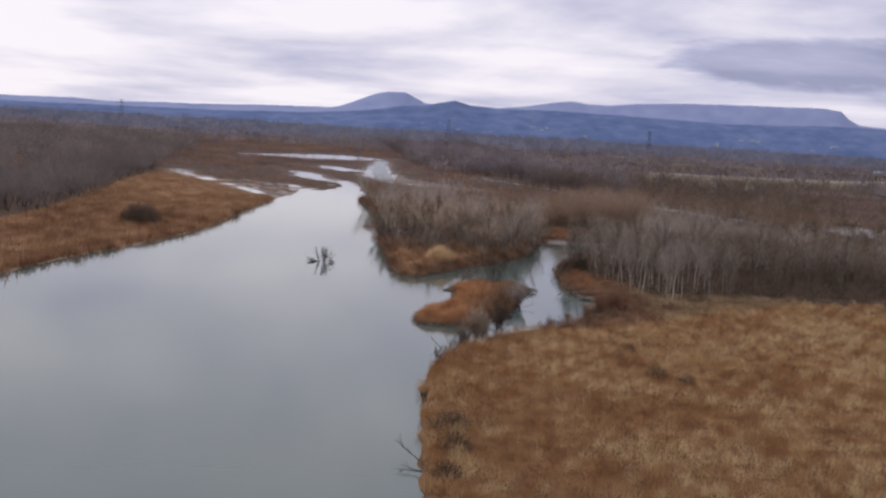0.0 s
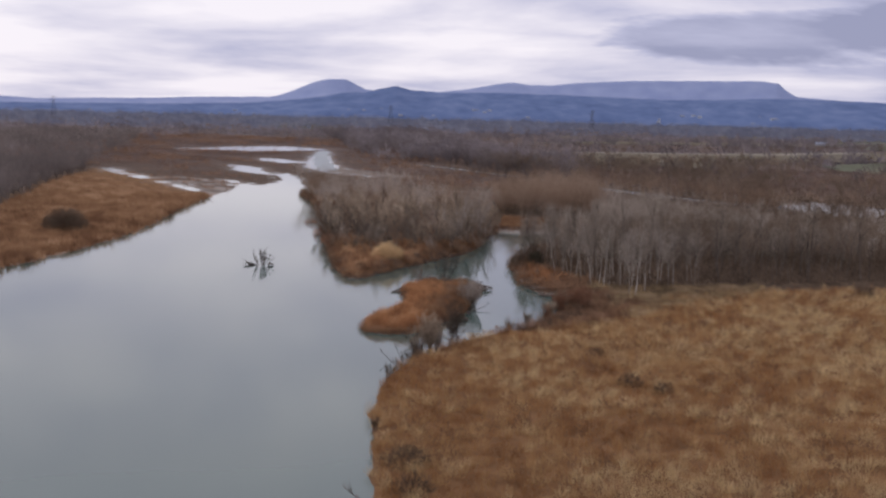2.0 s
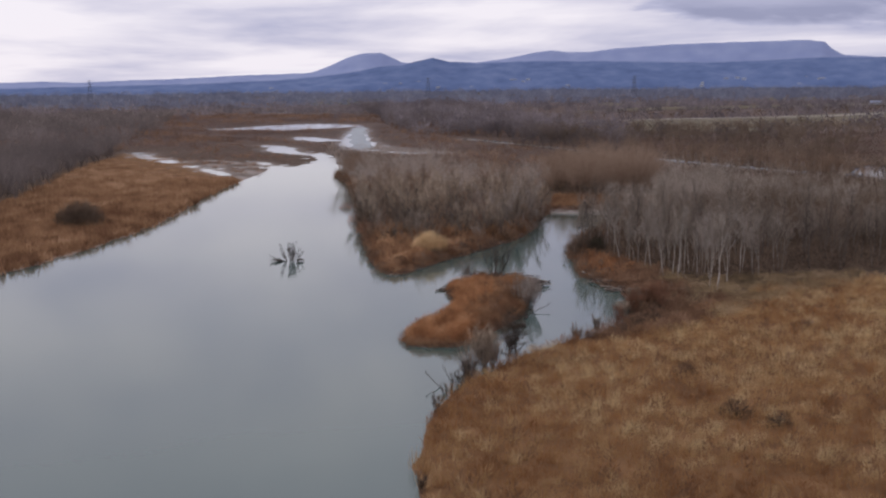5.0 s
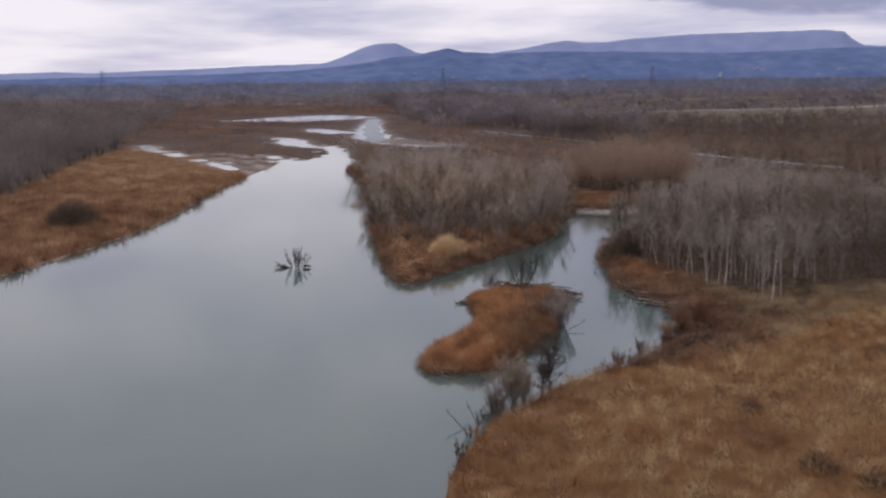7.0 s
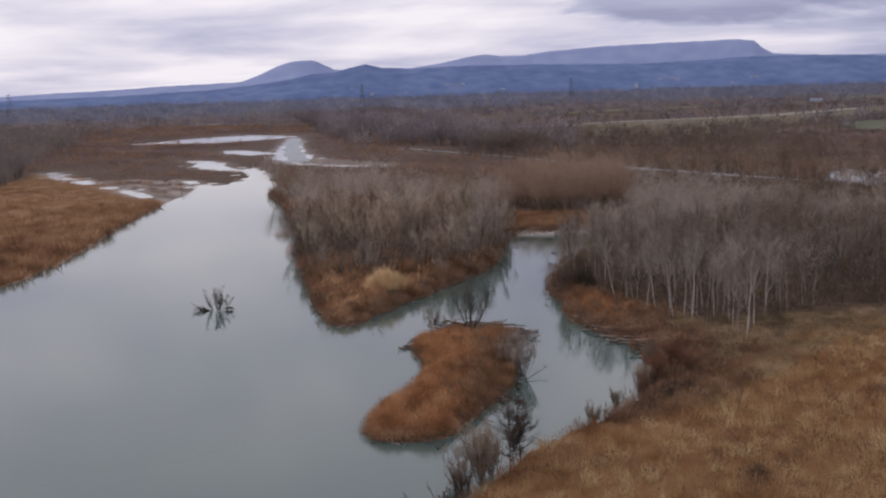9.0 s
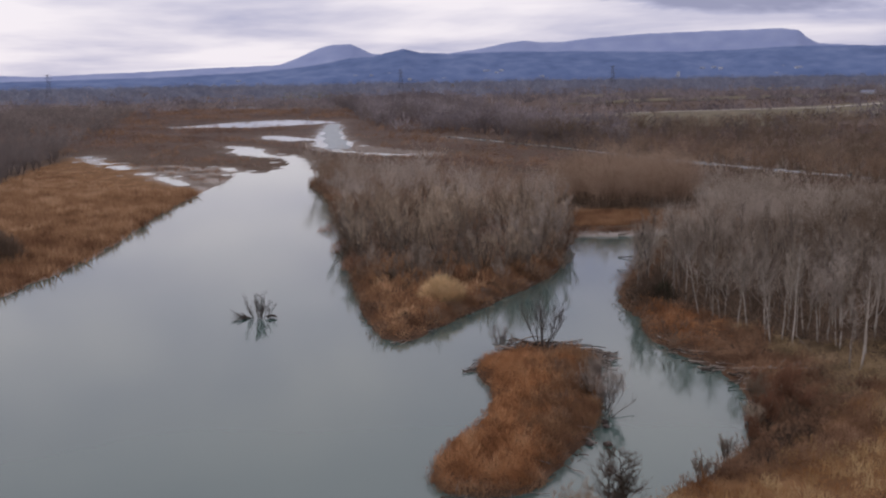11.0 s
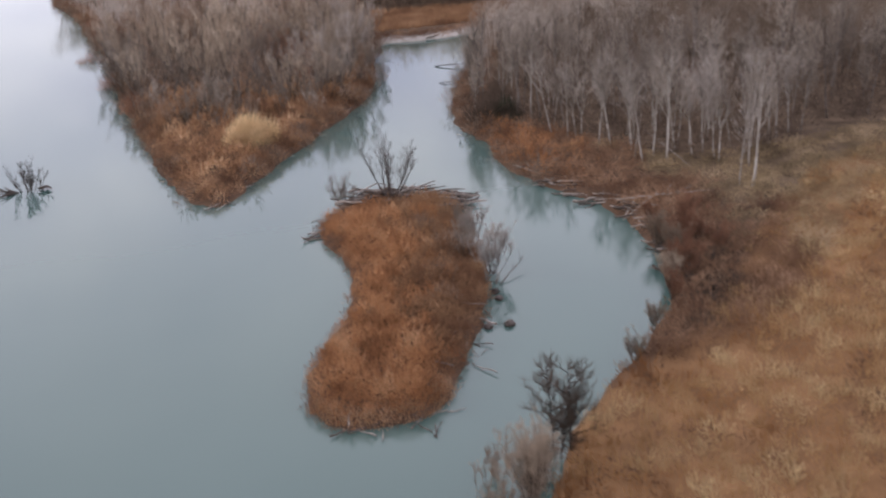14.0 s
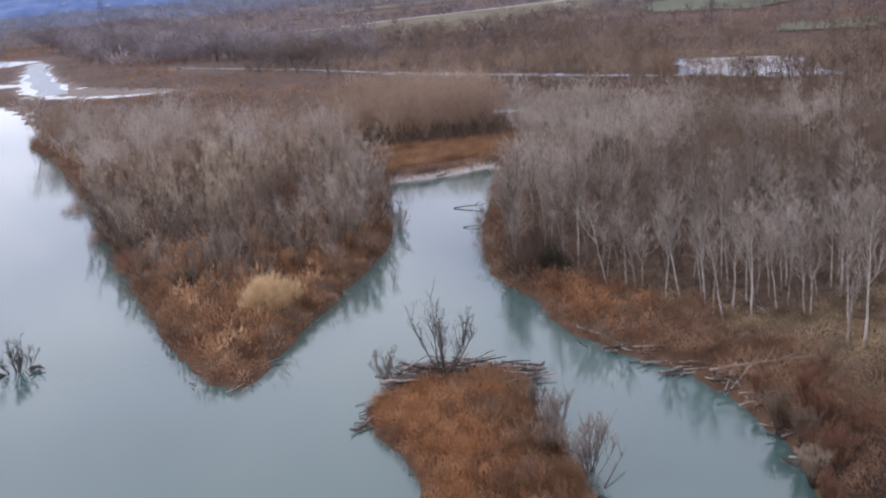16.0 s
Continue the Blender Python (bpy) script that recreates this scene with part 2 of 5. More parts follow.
WEED = material("olive_brown_weeds", [(0.088, 0.064, 0.036), (0.150, 0.108, 0.059), (0.221, 0.159, 0.088), (0.301, 0.221, 0.133)], 0.4, 4, 0.9, "tint", 0.08, leafy=0.6)
# twig colour greyed to stand in for haze over the plain
PLAINWOOD = material("haze_grey_far_woods", [(0.096, 0.083, 0.088), (0.154, 0.131, 0.133), (0.226, 0.193, 0.190)], 0.06, 4, 0.95, "tint", 0.006, leafy=0.8)
EVERGREEN = material("dark_evergreen_foliage", [(0.045, 0.045, 0.03), (0.07, 0.068, 0.042), (0.105, 0.095, 0.06)], 0.8, 3, 0.9, "tint")
TWIG_RUST = material("rusty_red_twigs", [(0.12, 0.06, 0.036), (0.20, 0.105, 0.062), (0.28, 0.155, 0.095)], 0.4, 3, 0.9, "tint", 0.05, leafy=0.6)
TWIG_TAN = material("tan_grey_twigs", [(0.143, 0.106, 0.073), (0.239, 0.182, 0.129), (0.340, 0.270, 0.196)], 0.5, 3, 0.9, "tint", 0.03, 0, 0.9, leafy=0.55)
BARK_TAN = material("tan_grey_bark", [(0.128, 0.104, 0.084), (0.192, 0.160, 0.132), (0.272, 0.232, 0.196)], 1.5, 5, 0.85, "", 0, 0.01, 0.4)
# bluer still: distance haze put into the base colour
WOOD_BLUE = material("haze_blue_far_woods", [(0.102, 0.111, 0.150), (0.150, 0.159, 0.204), (0.217, 0.222, 0.267)], 0.03, 4, 0.95, "tint", 0.004, leafy=0.8)
FIELD = material("winter_field_green", [(0.097, 0.099, 0.066), (0.125, 0.132, 0.084), (0.157, 0.162, 0.107)], 0.02, 5, 0.95, "", 0.004)
STUBBLE = material("olive_fallow_field", [(0.12, 0.10, 0.065), (0.16, 0.137, 0.09), (0.21, 0.175, 0.12)], 0.03, 5, 0.95, "", 0.008)
TRACK = material("pale_gravel_track", [(0.42, 0.39, 0.34), (0.52, 0.48, 0.43)], 0.1, 4, 0.95)
# blue base colours paint the air haze onto both ranges of hills
HILL_FAR = material("haze_tinted_far_hills", [(0.251, 0.302, 0.479), (0.285, 0.336, 0.507), (0.331, 0.376, 0.541)], 0.012, 8, 1.0, "", 0.0015)
HILL_NEAR = material("haze_tinted_wooded_hills", [(0.092, 0.135, 0.258), (0.128, 0.179, 0.320), (0.172, 0.225, 0.372)], 0.02, 8, 1.0, "", 0.004)
WHITE_WALL = material("pale_plaster_wall", [(0.46, 0.50, 0.57), (0.56, 0.60, 0.68)], 0.5, 3, 0.9)
ROOF = material("weathered_tile_roof", [(0.22, 0.24, 0.30), (0.30, 0.32, 0.39)], 1.0, 3, 0.9)
STEEL = material("galvanised_steel", [(0.10, 0.11, 0.14), (0.15, 0.16, 0.20)], 0.5, 3, 0.6, "", 0, 0, 0, 0.3)
# pale base colour stands in for bright sky mirrored in shallow water
SHALLOW = material("shallow_water_sky_sheen", [(0.22, 0.212, 0.198), (0.33, 0.318, 0.297), (0.44, 0.427, 0.402)], 0.15, 4, 0.35, "", 0.05)
# foam, with the duller sky reflection off ripples mixed into its colour
FOAM = material("broken_white_water", [(0.11, 0.14, 0.15), (0.19, 0.225, 0.24), (0.36, 0.39, 0.40)], 0.5, 8, 0.3, "", 0.12)
PLOUGH = material("bare_brown_field", [(0.085, 0.064, 0.052), (0.115, 0.086, 0.07), (0.15, 0.115, 0.095)], 0.04, 5, 0.95, "", 0.01)

# ---- the plan: banks, island, side streams (metres) ----
LEFT_BANK = [(-150, -400), (-132, 60), (-120, 180), (-110, 262), (-105, 300), (-98, 326), (-92, 356), (-88, 388), (-88, 430), (-90, 470),
             (-88, 530), (-86, 560), (-84, 585), (-85, 606), (-92, 632), (-103, 655), (-98, 652), (-86, 628), (-77, 614), (-68, 624), (-66, 655), (-72, 690), (-80, 714)]
RIGHT_BANK = [(-70, 714), (-60, 676), (-50, 612), (-45, 592), (-50, 562), (-38, 516), (-33, 470), (-26, 425), (-23, 386), (-20, 350), (-16, 318), (-13, 304),
              (-9, 300), (-5, 307), (2, 320), (9, 331), (18, 346), (26, 361), (31, 385), (37, 414), (50, 409), (67, 416), (58, 396), (48, 372), (40, 353), (35, 336),
              (33, 325), (35, 317), (33, 302), (34, 294), (37, 285), (40, 277), (40, 270), (38, 258), (36, 251), (32, 245), (27, 239), (21, 233), (15, 227),
              (10, 219), (3, 208), (0, 196), (-2, 180), (-1, 154), (0, 125), (2, 60), (8, -400)]
ISLAND = [(9, 296), (5, 289), (2, 284), (3, 278), (4, 268), (2, 258), (-2, 251), (-5, 244), (-6, 238), (-5, 235), (-2, 233), (2, 233), (6, 235), (9, 240),
          (13, 248), (17, 257), (19, 268), (19, 276), (22, 284), (21, 291), (15, 295)]
STREAMS = [  # half width and line
    (2.0, [(-146, 652), (-160, 676), (-176, 700), (-190, 738)]),
    (1.3, [(-122, 612), (-134, 632)]),
    (2.4, [(-101, 570), (-108, 584), (-119, 606)]),
    (2.2, [(22, 853), (60, 775), (80, 738), (108, 665), (132, 620), (158, 573), (181, 535), (206, 500), (250, 440), (300, 380)]),
    (14.0, [(-252, 1540), (-196, 1500)]),
    (5.0, [(97, 507), (105, 497)]),
    (2.5, [(79, 382), (86, 380)]),
]
POOLS = [  # outlines of standing and broken water
    [(-214, 1046), (-188, 1072), (-163, 1130), (-121, 1160), (-86, 1120), (-70, 1085), (-92, 1062), (-118, 1040), (-142, 1022), (-172, 1034)],
    [(-76, 1062), (-69, 1060), (-55, 900), (-46, 806), (-45, 752), (-52, 748), (-65, 800), (-71, 880), (-73, 950)],
    [(-58, 850), (-44, 818), (-40, 790), (-46, 760), (-54, 800)],
    [(-50, 748), (-30, 724), (-4, 707), (4, 703), (-8, 702), (-28, 716), (-48, 740)],
    [(-112, 908), (-96, 892), (-72, 852), (-86, 838), (-104, 866)],
    [(-120, 802), (-105, 788), (-93, 760), (-80, 706), (-88, 712), (-100, 732), (-109, 754)],
    [(186, 540), (212, 584), (224, 572), (246, 548), (216, 490), (198, 494)],
]


def smooth(line, closed, times=1):
    pts = np.array(line, float)
    for _ in range(times):
        nxt = np.roll(pts, -1, 0) if closed else pts[1:]
        a = pts if closed else pts[:-1]
        out = np.empty((2 * len(a), 2))
        out[0::2], out[1::2] = a * 0.75 + nxt * 0.25, a * 0.25 + nxt * 0.75
        if not closed:
            out = np.vstack([pts[:1], out, pts[-1:]])
        pts = out
    return pts


def line_distance(P, line, closed):
    best = np.full(len(P), 1e9)
    segs = list(zip(line, np.roll(line, -1, 0))) if closed else list(zip(line[:-1], line[1:]))
    for a, b in segs:
        d = b - a
        t = np.clip(((P - a) @ d) / max(d @ d, 1e-9), 0, 1)
        best = np.minimum(best, np.hypot(*(P - a - t[:, None] * d).T))
    return best


def inside(P, poly):
    poly = np.asarray(poly, float)
    res = np.zeros(len(P), bool)
    x, y = P.T
    for a, b in zip(poly, np.roll(poly, -1, 0)):
        if a[1] == b[1]:
            continue
        c = (a[1] > y) != (b[1] > y)
        res ^= c & (x < (b[0] - a[0]) * (y - a[1]) / (b[1] - a[1]) + a[0])
    return res


RIVER = np.vstack([smooth(LEFT_BANK, False), smooth(RIGHT_BANK, False)])
ISLE = smooth(ISLAND, True)


def shore(P):
    """Metres from the nearest waterline, minus over water."""
    P = np.asarray(P, float).reshape(-1, 2)
    d = line_distance(P, RIVER, True)
    d = np.where(inside(P, RIVER), -d, d)
    e = line_distance(P, ISLE, True)
    d = np.maximum(d, np.where(inside(P, ISLE), e, -e))
    for half, line in STREAMS:
        d = np.minimum(d, line_distance(P, np.array(line, float), False) - half)
    for pool in POOLS:
        e = line_distance(P, np.array(pool, float), True)
        d = np.minimum(d, np.where(inside(P, pool), -e, e))
    return d + np.where((P[:, 1] < 600) & (P[:, 0] < 150), 0.45 * waves(P, 9, 91) + 0.3 * waves(P, 3.5, 92), (1.7 * waves(P, 26, 93) + 1.5 * waves(P, 11, 98)) * np.clip((P[:, 1] - 200) / 500, 0.6, 1.6))


def waves(P, size, seed):
    """Smooth random field in -1..1 (sums of sines, quick on arrays)."""
    r = np.random.RandomState(seed)
    v = np.zeros(len(P))
    for _ in range(9):
        a = r.uniform(0, 2 * np.pi)
        k = 2 * np.pi / (size * r.uniform(0.5, 1.8))
        v += np.sin(P[:, 0] * np.cos(a) * k + P[:, 1] * np.sin(a) * k + r.uniform(0, 6.28))
    return v / 4.0


def ground_height(P, d=None):
    P = np.asarray(P, float).reshape(-1, 2)
    d = shore(P) if d is None else d
    gentle = np.clip(1 - np.hypot((P[:, 0] + 105) / 40, (P[:, 1] - 610) / 85), 0, 1)
    gentle = np.maximum(gentle, np.clip((P[:, 1] - 540) / 60, 0, 1))
    gentle = np.maximum(gentle, 0.75 * (P[:, 0] < -60))
    top = (0.9 + 0.25 * np.clip(d / 40, 0, 1)) * (1 - gentle) + (0.12 + 0.9 * np.clip((d - 6) / 60, 0, 1)) * gentle
    land = top * (1 - np.exp(-np.maximum(d, 0) / (0.7 + 4 * gentle))) + 0.18 * waves(P, 14, 5) * np.clip(d / 6, 0, 1)
    return np.where(d > 0, land + 0.02, np.maximum(d * 0.7, -2.2))


# ---- meshes from arrays ----
def mesh_from(name, V, F, attrs=None, mat=None, smooth_faces=False):
    me = bpy.data.meshes.new(name)
    V, F = np.asarray(V, np.float32), np.asarray(F, np.int32)
    n = F.shape[1]
    me.vertices.add(len(V))
    me.vertices.foreach_set("co", V.ravel())
    me.loops.add(F.size)
    me.loops.foreach_set("vertex_index", F.ravel())
    me.polygons.add(len(F))
    me.polygons.foreach_set("loop_start", np.arange(0, F.size, n, dtype=np.int32))
    me.polygons.foreach_set("loop_total", np.full(len(F), n, np.int32))
    if smooth_faces:
        me.polygons.foreach_set("use_smooth", np.ones(len(F), bool))
    me.update(calc_edges=True)
    for k, v in (attrs or {}).items():
        me.attributes.new(k, "FLOAT", "POINT").data.foreach_set("value", np.asarray(v, np.float32))
    if mat:
        me.materials.append(mat)
    return me


def part(name, me, parent, label=""):
    ob = new(name, me)
    ob.parent = parent
    return tagged(ob, label)


def thing(name, at, label, category, group="", turn=0.0, size=1.0):
    ob = new(name)
    ob.empty_display_size = 0.5
    ob.matrix_basis = Matrix.LocRotScale(at, Euler((0, 0, turn)), (size, size, size))
    return tagged(ob, label, category, group)


# ---- ground and water ----
def spaced(stops):
    out = []
    for a, b, step in stops:
        out.append(np.arange(a, b, step))
    return np.concatenate(out + [[stops[-1][1]]])


def build_ground():
    xs = spaced([(-4900, -1300, 120), (-1300, -300, 25), (-300, -130, 5), (-130, -40, 2.6), (-40, 70, 1.9), (70, 140, 4), (140, 260, 6), (260, 340, 12), (340, 1300, 24), (1300, 4900, 120)])
    ys = spaced([(-3000, -400, 130), (-400, 90, 14), (90, 200, 3), (200, 340, 1.9), (340, 430, 2.4), (430, 730, 3.4), (730, 1200, 6), (1200, 2000, 20), (2000, 4900, 116)])
    X, Y = np.meshgrid(xs, ys)
    P = np.column_stack([X.ravel(), Y.ravel()])
    d = shore(P)
    Z = ground_height(P, d)
    w, h = len(xs), len(ys)
    i = np.arange(w * h).reshape(h, w)
    F = np.stack([i[:-1, :-1], i[:-1, 1:], i[1:, 1:], i[1:, :-1]], -1).reshape(-1, 4)
    gravel = 0.8 * np.clip(1.25 - np.hypot((P[:, 0] + 108) / 34, (P[:, 1] - 615) / 75), 0, 1) * np.clip(1.1 - d / 6, 0, 1)
    bar = inside(P, [(-150, 672), (-122, 662), (-90, 630), (-80, 590), (-81, 556), (-88, 540), (-108, 586)])
    gravel = np.maximum(gravel, bar * np.clip(0.45 + 0.45 * waves(P, 16, 221), 0, 0.8))
    gravel = np.maximum(gravel, np.clip(1.3 - d / 4, 0, 1) * ((P[:, 1] > 405) & (P[:, 1] < 426) & (P[:, 0] > 38) & (P[:, 0] < 72)))
    gravel = np.maximum(gravel, 0.4 * inside(P, [(-44, 800), (-20, 760), (10, 712), (10, 700), (-50, 735)]))
    gravel = np.maximum(gravel, 0.35 * np.clip(1.2 - np.abs(d) / 8, 0, 1) * ((P[:, 1] > 700) & (P[:, 1] < 1150) & (P[:, 0] < 30) & (P[:, 0] > -230)))
    gravel = np.maximum(gravel, 0.5 * np.clip(1.2 - d / 2.4, 0, 1) * ((P[:, 0] < -70) & (P[:, 1] < 620)))
    reed = ((inside(P, NEAR_FIELD) | inside(P, LEFT_FIELD)) & (d > 0)).astype(float)
    rust = np.clip(1.2 - d / 14, 0, 1) * (P[:, 1] < 480)
    # rises with distance and blends in the haze-paled soil
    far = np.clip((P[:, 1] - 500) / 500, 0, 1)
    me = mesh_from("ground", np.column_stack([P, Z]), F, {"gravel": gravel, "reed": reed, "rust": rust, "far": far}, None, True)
    m = bpy.data.materials.new("river_plain_soil")
    m.use_nodes = True
    nt = m.node_tree
    N, L = nt.nodes.new, nt.links.new
    bsdf = nt.nodes["Principled BSDF"]
    geo = N("ShaderNodeNewGeometry")

    def ramp_of(scale, detail, cols):
        n = N("ShaderNodeTexNoise")
        L(geo.outputs["Position"], n.inputs["Vector"])
        n.inputs["Scale"].default_value, n.inputs["Detail"].default_value = scale, detail
        r = N("ShaderNodeValToRGB")
        L(n.outputs["Fac"], r.inputs[0])
        e = r.color_ramp.elements
        e[0].position, e[0].color, e[1].position, e[1].color = 0.32, (*cols[0], 1), 0.68, (*cols[1], 1)
        return r.outputs[0], n.outputs["Fac"]

    colour, fine = ramp_of(0.35, 6, [(0.06, 0.042, 0.028), (0.15, 0.105, 0.07)])
    # the far soil's paler, greyer ramp paints distance haze into the ground
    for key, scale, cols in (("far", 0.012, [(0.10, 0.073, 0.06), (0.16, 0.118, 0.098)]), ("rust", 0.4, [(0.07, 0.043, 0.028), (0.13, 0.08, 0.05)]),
                             ("reed", 0.2, [(0.15, 0.08, 0.038), (0.25, 0.14, 0.066)]), ("gravel", 0.6, [(0.30, 0.26, 0.22), (0.50, 0.45, 0.40)])):
        a = N("ShaderNodeAttribute")
        a.attribute_name = key
        c, _ = ramp_of(scale, 6, cols)
        mx = N("ShaderNodeMix")
        mx.data_type = "RGBA"
        L(a.outputs["Fac"], mx.inputs[0])
        L(colour, mx.inputs[6])
        L(c, mx.inputs[7])
        colour = mx.outputs[2]
    L(colour, bsdf.inputs["Base Color"])
    bsdf.inputs["Roughness"].default_value = 0.95
    bsdf.inputs["Specular IOR Level"].default_value = 0.05
    b = N("ShaderNodeBump")
    b.inputs["Distance"].default_value = 0.15
    L(fine, b.inputs["Height"])
    L(b.outputs[0], bsdf.inputs["Normal"])
    me.materials.append(m)
    tagged(new("ground", me), "brown winter river plain with gravelly banks", "ground", kind="structure")


NEAR_FIELD = [(-10, -60), (-10, 200), (6, 222), (16, 229), (28, 236), (40, 245), (50, 258), (58, 266), (70, 277), (84, 283), (118, 290), (190, 318), (300, 360), (300, -60)]
LEFT_FIELD = [(-170, 120), (-158, 430), (-164, 478), (-172, 520), (-186, 600), (-192, 660), (-196, 735), (-180, 716), (-160, 690), (-134, 642), (-114, 588), (-98, 558), (-84, 545), (-84, 380), (-100, 120)]
build_ground()
WV = np.array([(-4900, -3000, 0), (4900, -3000, 0), (4900, 4900, 0), (-4900, 4900, 0)])
tagged(new("water", mesh_from("water", WV, [(0, 1, 2, 3)], None, WATER)), "calm silty grey-green river water", "water", kind="structure")


# ---- hills on the horizon ----
def ridge(name, label, profile, reach, foot, crest, back, mat, seed, rough):
    """A range of hills: skyline heights over bearing, seen from the plain, swept into slopes with spurs."""
    az = np.radians(np.linspace(-50, 50, 620))
    px, pz = np.array(profile, float).T
    top = np.interp(np.tan(az) * 4500, px, pz)
    walk_x = np.column_stack([np.tan(az) * 4500, np.zeros(len(az))])
    top = top + 0.9 * waves(walk_x, 120, seed + 7) + 0.7 * waves(walk_x, 45, seed + 8)
    rs = np.concatenate([np.linspace(foot, crest, 16), np.linspace(crest, back, 5)[1:]])
    A, R = np.meshgrid(az, rs)
    k = np.where(R <= crest, (R - foot) / (crest - foot), 1 - 0.6 * (R - crest) / (back - crest))
    P = np.column_stack([(R * np.sin(A)).ravel(), (R * np.cos(A)).ravel()])
    H = 46 + (np.tile(top, (len(rs), 1)) - 46) * crest / 4500
    spur = (waves(P, 330, seed) + 0.5 * waves(P, 140, seed + 1) + 0.35 * waves(P, 60, seed + 2) + 0.2 * waves(P, 28, seed + 3)).reshape(H.shape)
    Z = (H + 2) * np.clip(k, 0, 1) ** reach + rough * spur * np.clip(k, 0, 1) * (1 - np.clip(k, 0, 1)) * 4 + 0.03 * rough * spur
    Z = np.where(k <= 0, -3, Z)
    w, h = len(az), len(rs)
    i = np.arange(w * h).reshape(h, w)
    F = np.stack([i[:-1, :-1], i[:-1, 1:], i[1:, 1:], i[1:, :-1]], -1).reshape(-1, 4)
    tagged(new(name, mesh_from(name, np.column_stack([P, Z.ravel()]), F, None, mat, True)), label, "hills", kind="structure")
    grid = Z.reshape(h, w)

    def height_at(x, y):
        """Height of the slope at a place, taken a little low."""
        i = int(np.clip(np.searchsorted(az, math.atan2(x, y)), 1, w - 1))
        j = int(np.clip(np.searchsorted(rs, math.hypot(x, y)), 1, h - 1))
        return float(grid[j - 1:j + 1, i - 1:i + 1].mean()) - 1.0
    return height_at


ridge("backdrop_far_hills", "mountains with a peak and a flat-topped plateau, haze painted pale blue", [
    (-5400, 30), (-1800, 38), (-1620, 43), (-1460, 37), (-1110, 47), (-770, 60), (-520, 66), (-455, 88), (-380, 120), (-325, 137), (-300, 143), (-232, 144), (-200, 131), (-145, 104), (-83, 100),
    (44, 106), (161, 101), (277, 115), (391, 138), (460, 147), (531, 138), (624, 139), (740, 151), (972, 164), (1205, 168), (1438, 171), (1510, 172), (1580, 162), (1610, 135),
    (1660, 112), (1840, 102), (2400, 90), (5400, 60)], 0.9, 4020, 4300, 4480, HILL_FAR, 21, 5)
NEAR_HILL = ridge("backdrop_wooded_hills", "wooded foothills behind the plain, haze painted blue", [
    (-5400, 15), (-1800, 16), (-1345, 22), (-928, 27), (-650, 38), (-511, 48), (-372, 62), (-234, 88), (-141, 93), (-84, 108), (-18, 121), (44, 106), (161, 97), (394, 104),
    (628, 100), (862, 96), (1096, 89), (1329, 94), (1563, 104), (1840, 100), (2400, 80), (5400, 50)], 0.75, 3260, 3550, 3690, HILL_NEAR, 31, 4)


# ---- plants: templates ----
class Sticks:
    """Collects tapered prisms and slivers as triangles."""

    def __init__(self):
        self.v, self.f = [], []

    def prism(self, pts, radii, sides=4):
        base = len(self.v)
        for j, (p, r) in enumerate(zip(pts, radii)):
            q = pts[min(j + 1, len(pts) - 1)] - pts[max(j - 1, 0)]
            q = q.normalized() if q.length > 1e-6 else Vector((0, 0, 1))
            a = q.orthogonal().normalized()
            b = q.cross(a)
            for s in range(sides):
                t = 2 * math.pi * s / sides
                self.v.append(p + r * (math.cos(t) * a + math.sin(t) * b))
        for j in range(len(pts) - 1):
            for s in range(sides):
                s2 = (s + 1) % sides
                i0, i1, i2, i3 = base + j * sides + s, base + j * sides + s2, base + (j + 1) * sides + s2, base + (j + 1) * sides + s
                self.f += [(i0, i1, i2), (i0, i2, i3)]
        last = base + (len(pts) - 1) * sides
        for s in range(1, sides - 1):
            self.f += [(base, base + s + 1, base + s), (last, last + s, last + s + 1)]

    def sliver(self, p, q, w, rng):
        side = (q - p).orthogonal()
        side.rotate(Matrix.Rotation(rng.uniform(0, 6.28), 3, (q - p).normalized()))
        side = side.normalized() * w / 2
        base = len(self.v)
        self.v += [p - side, p + side, q]
        self.f.append((base, base + 1, base + 2))

    def arrays(self):
        return np.array([tuple(v) for v in self.v], np.float32), np.array(self.f, np.int32)


def way(rng, tilt, turn):
    return Vector((math.sin(tilt) * math.cos(turn), math.sin(tilt) * math.sin(turn), math.cos(tilt)))


def bough(st, rng, p, d, length, r, subs, twigs, tw_len, tw_w, rise=0.25, limb=None):
    """One bending branch with side branches and twigs."""
    pts, q = [p.copy()], p.copy()
    d = d.copy()
    for _ in range(3):
        d = (d + Vector((rng.uniform(-0.15, 0.15), rng.uniform(-0.15, 0.15), rise * rng.uniform(0.3, 1)))).normalized()
        q = q + d * length / 3
        pts.append(q.copy())
    (limb or st).prism([pts[0], pts[2], pts[3]], [r, r * 0.6, r * 0.2], 3)
    for _ in range(subs):
        k = rng.uniform(0.3, 1.0) * 3
        j = min(int(k), 2)
        o = pts[j].lerp(pts[j + 1], k - j)
        e = (d + 0.9 * way(rng, rng.uniform(0.6, 2.0), rng.uniform(0, 6.28))).normalized()
        l2 = length * rng.uniform(0.25, 0.5)
        o2 = o + e * l2
        st.sliver(o, o2, r * 0.9, rng)
        for _ in range(twigs):
            a = o.lerp(o2, rng.uniform(0.2, 1.0))
            g = (e + 0.8 * way(rng, rng.uniform(0, 2.2), rng.uniform(0, 6.28)) + Vector((0, 0, 0.3))).normalized()
            st.sliver(a, a + g * tw_len * rng.uniform(0.5, 1.2), tw_w, rng)


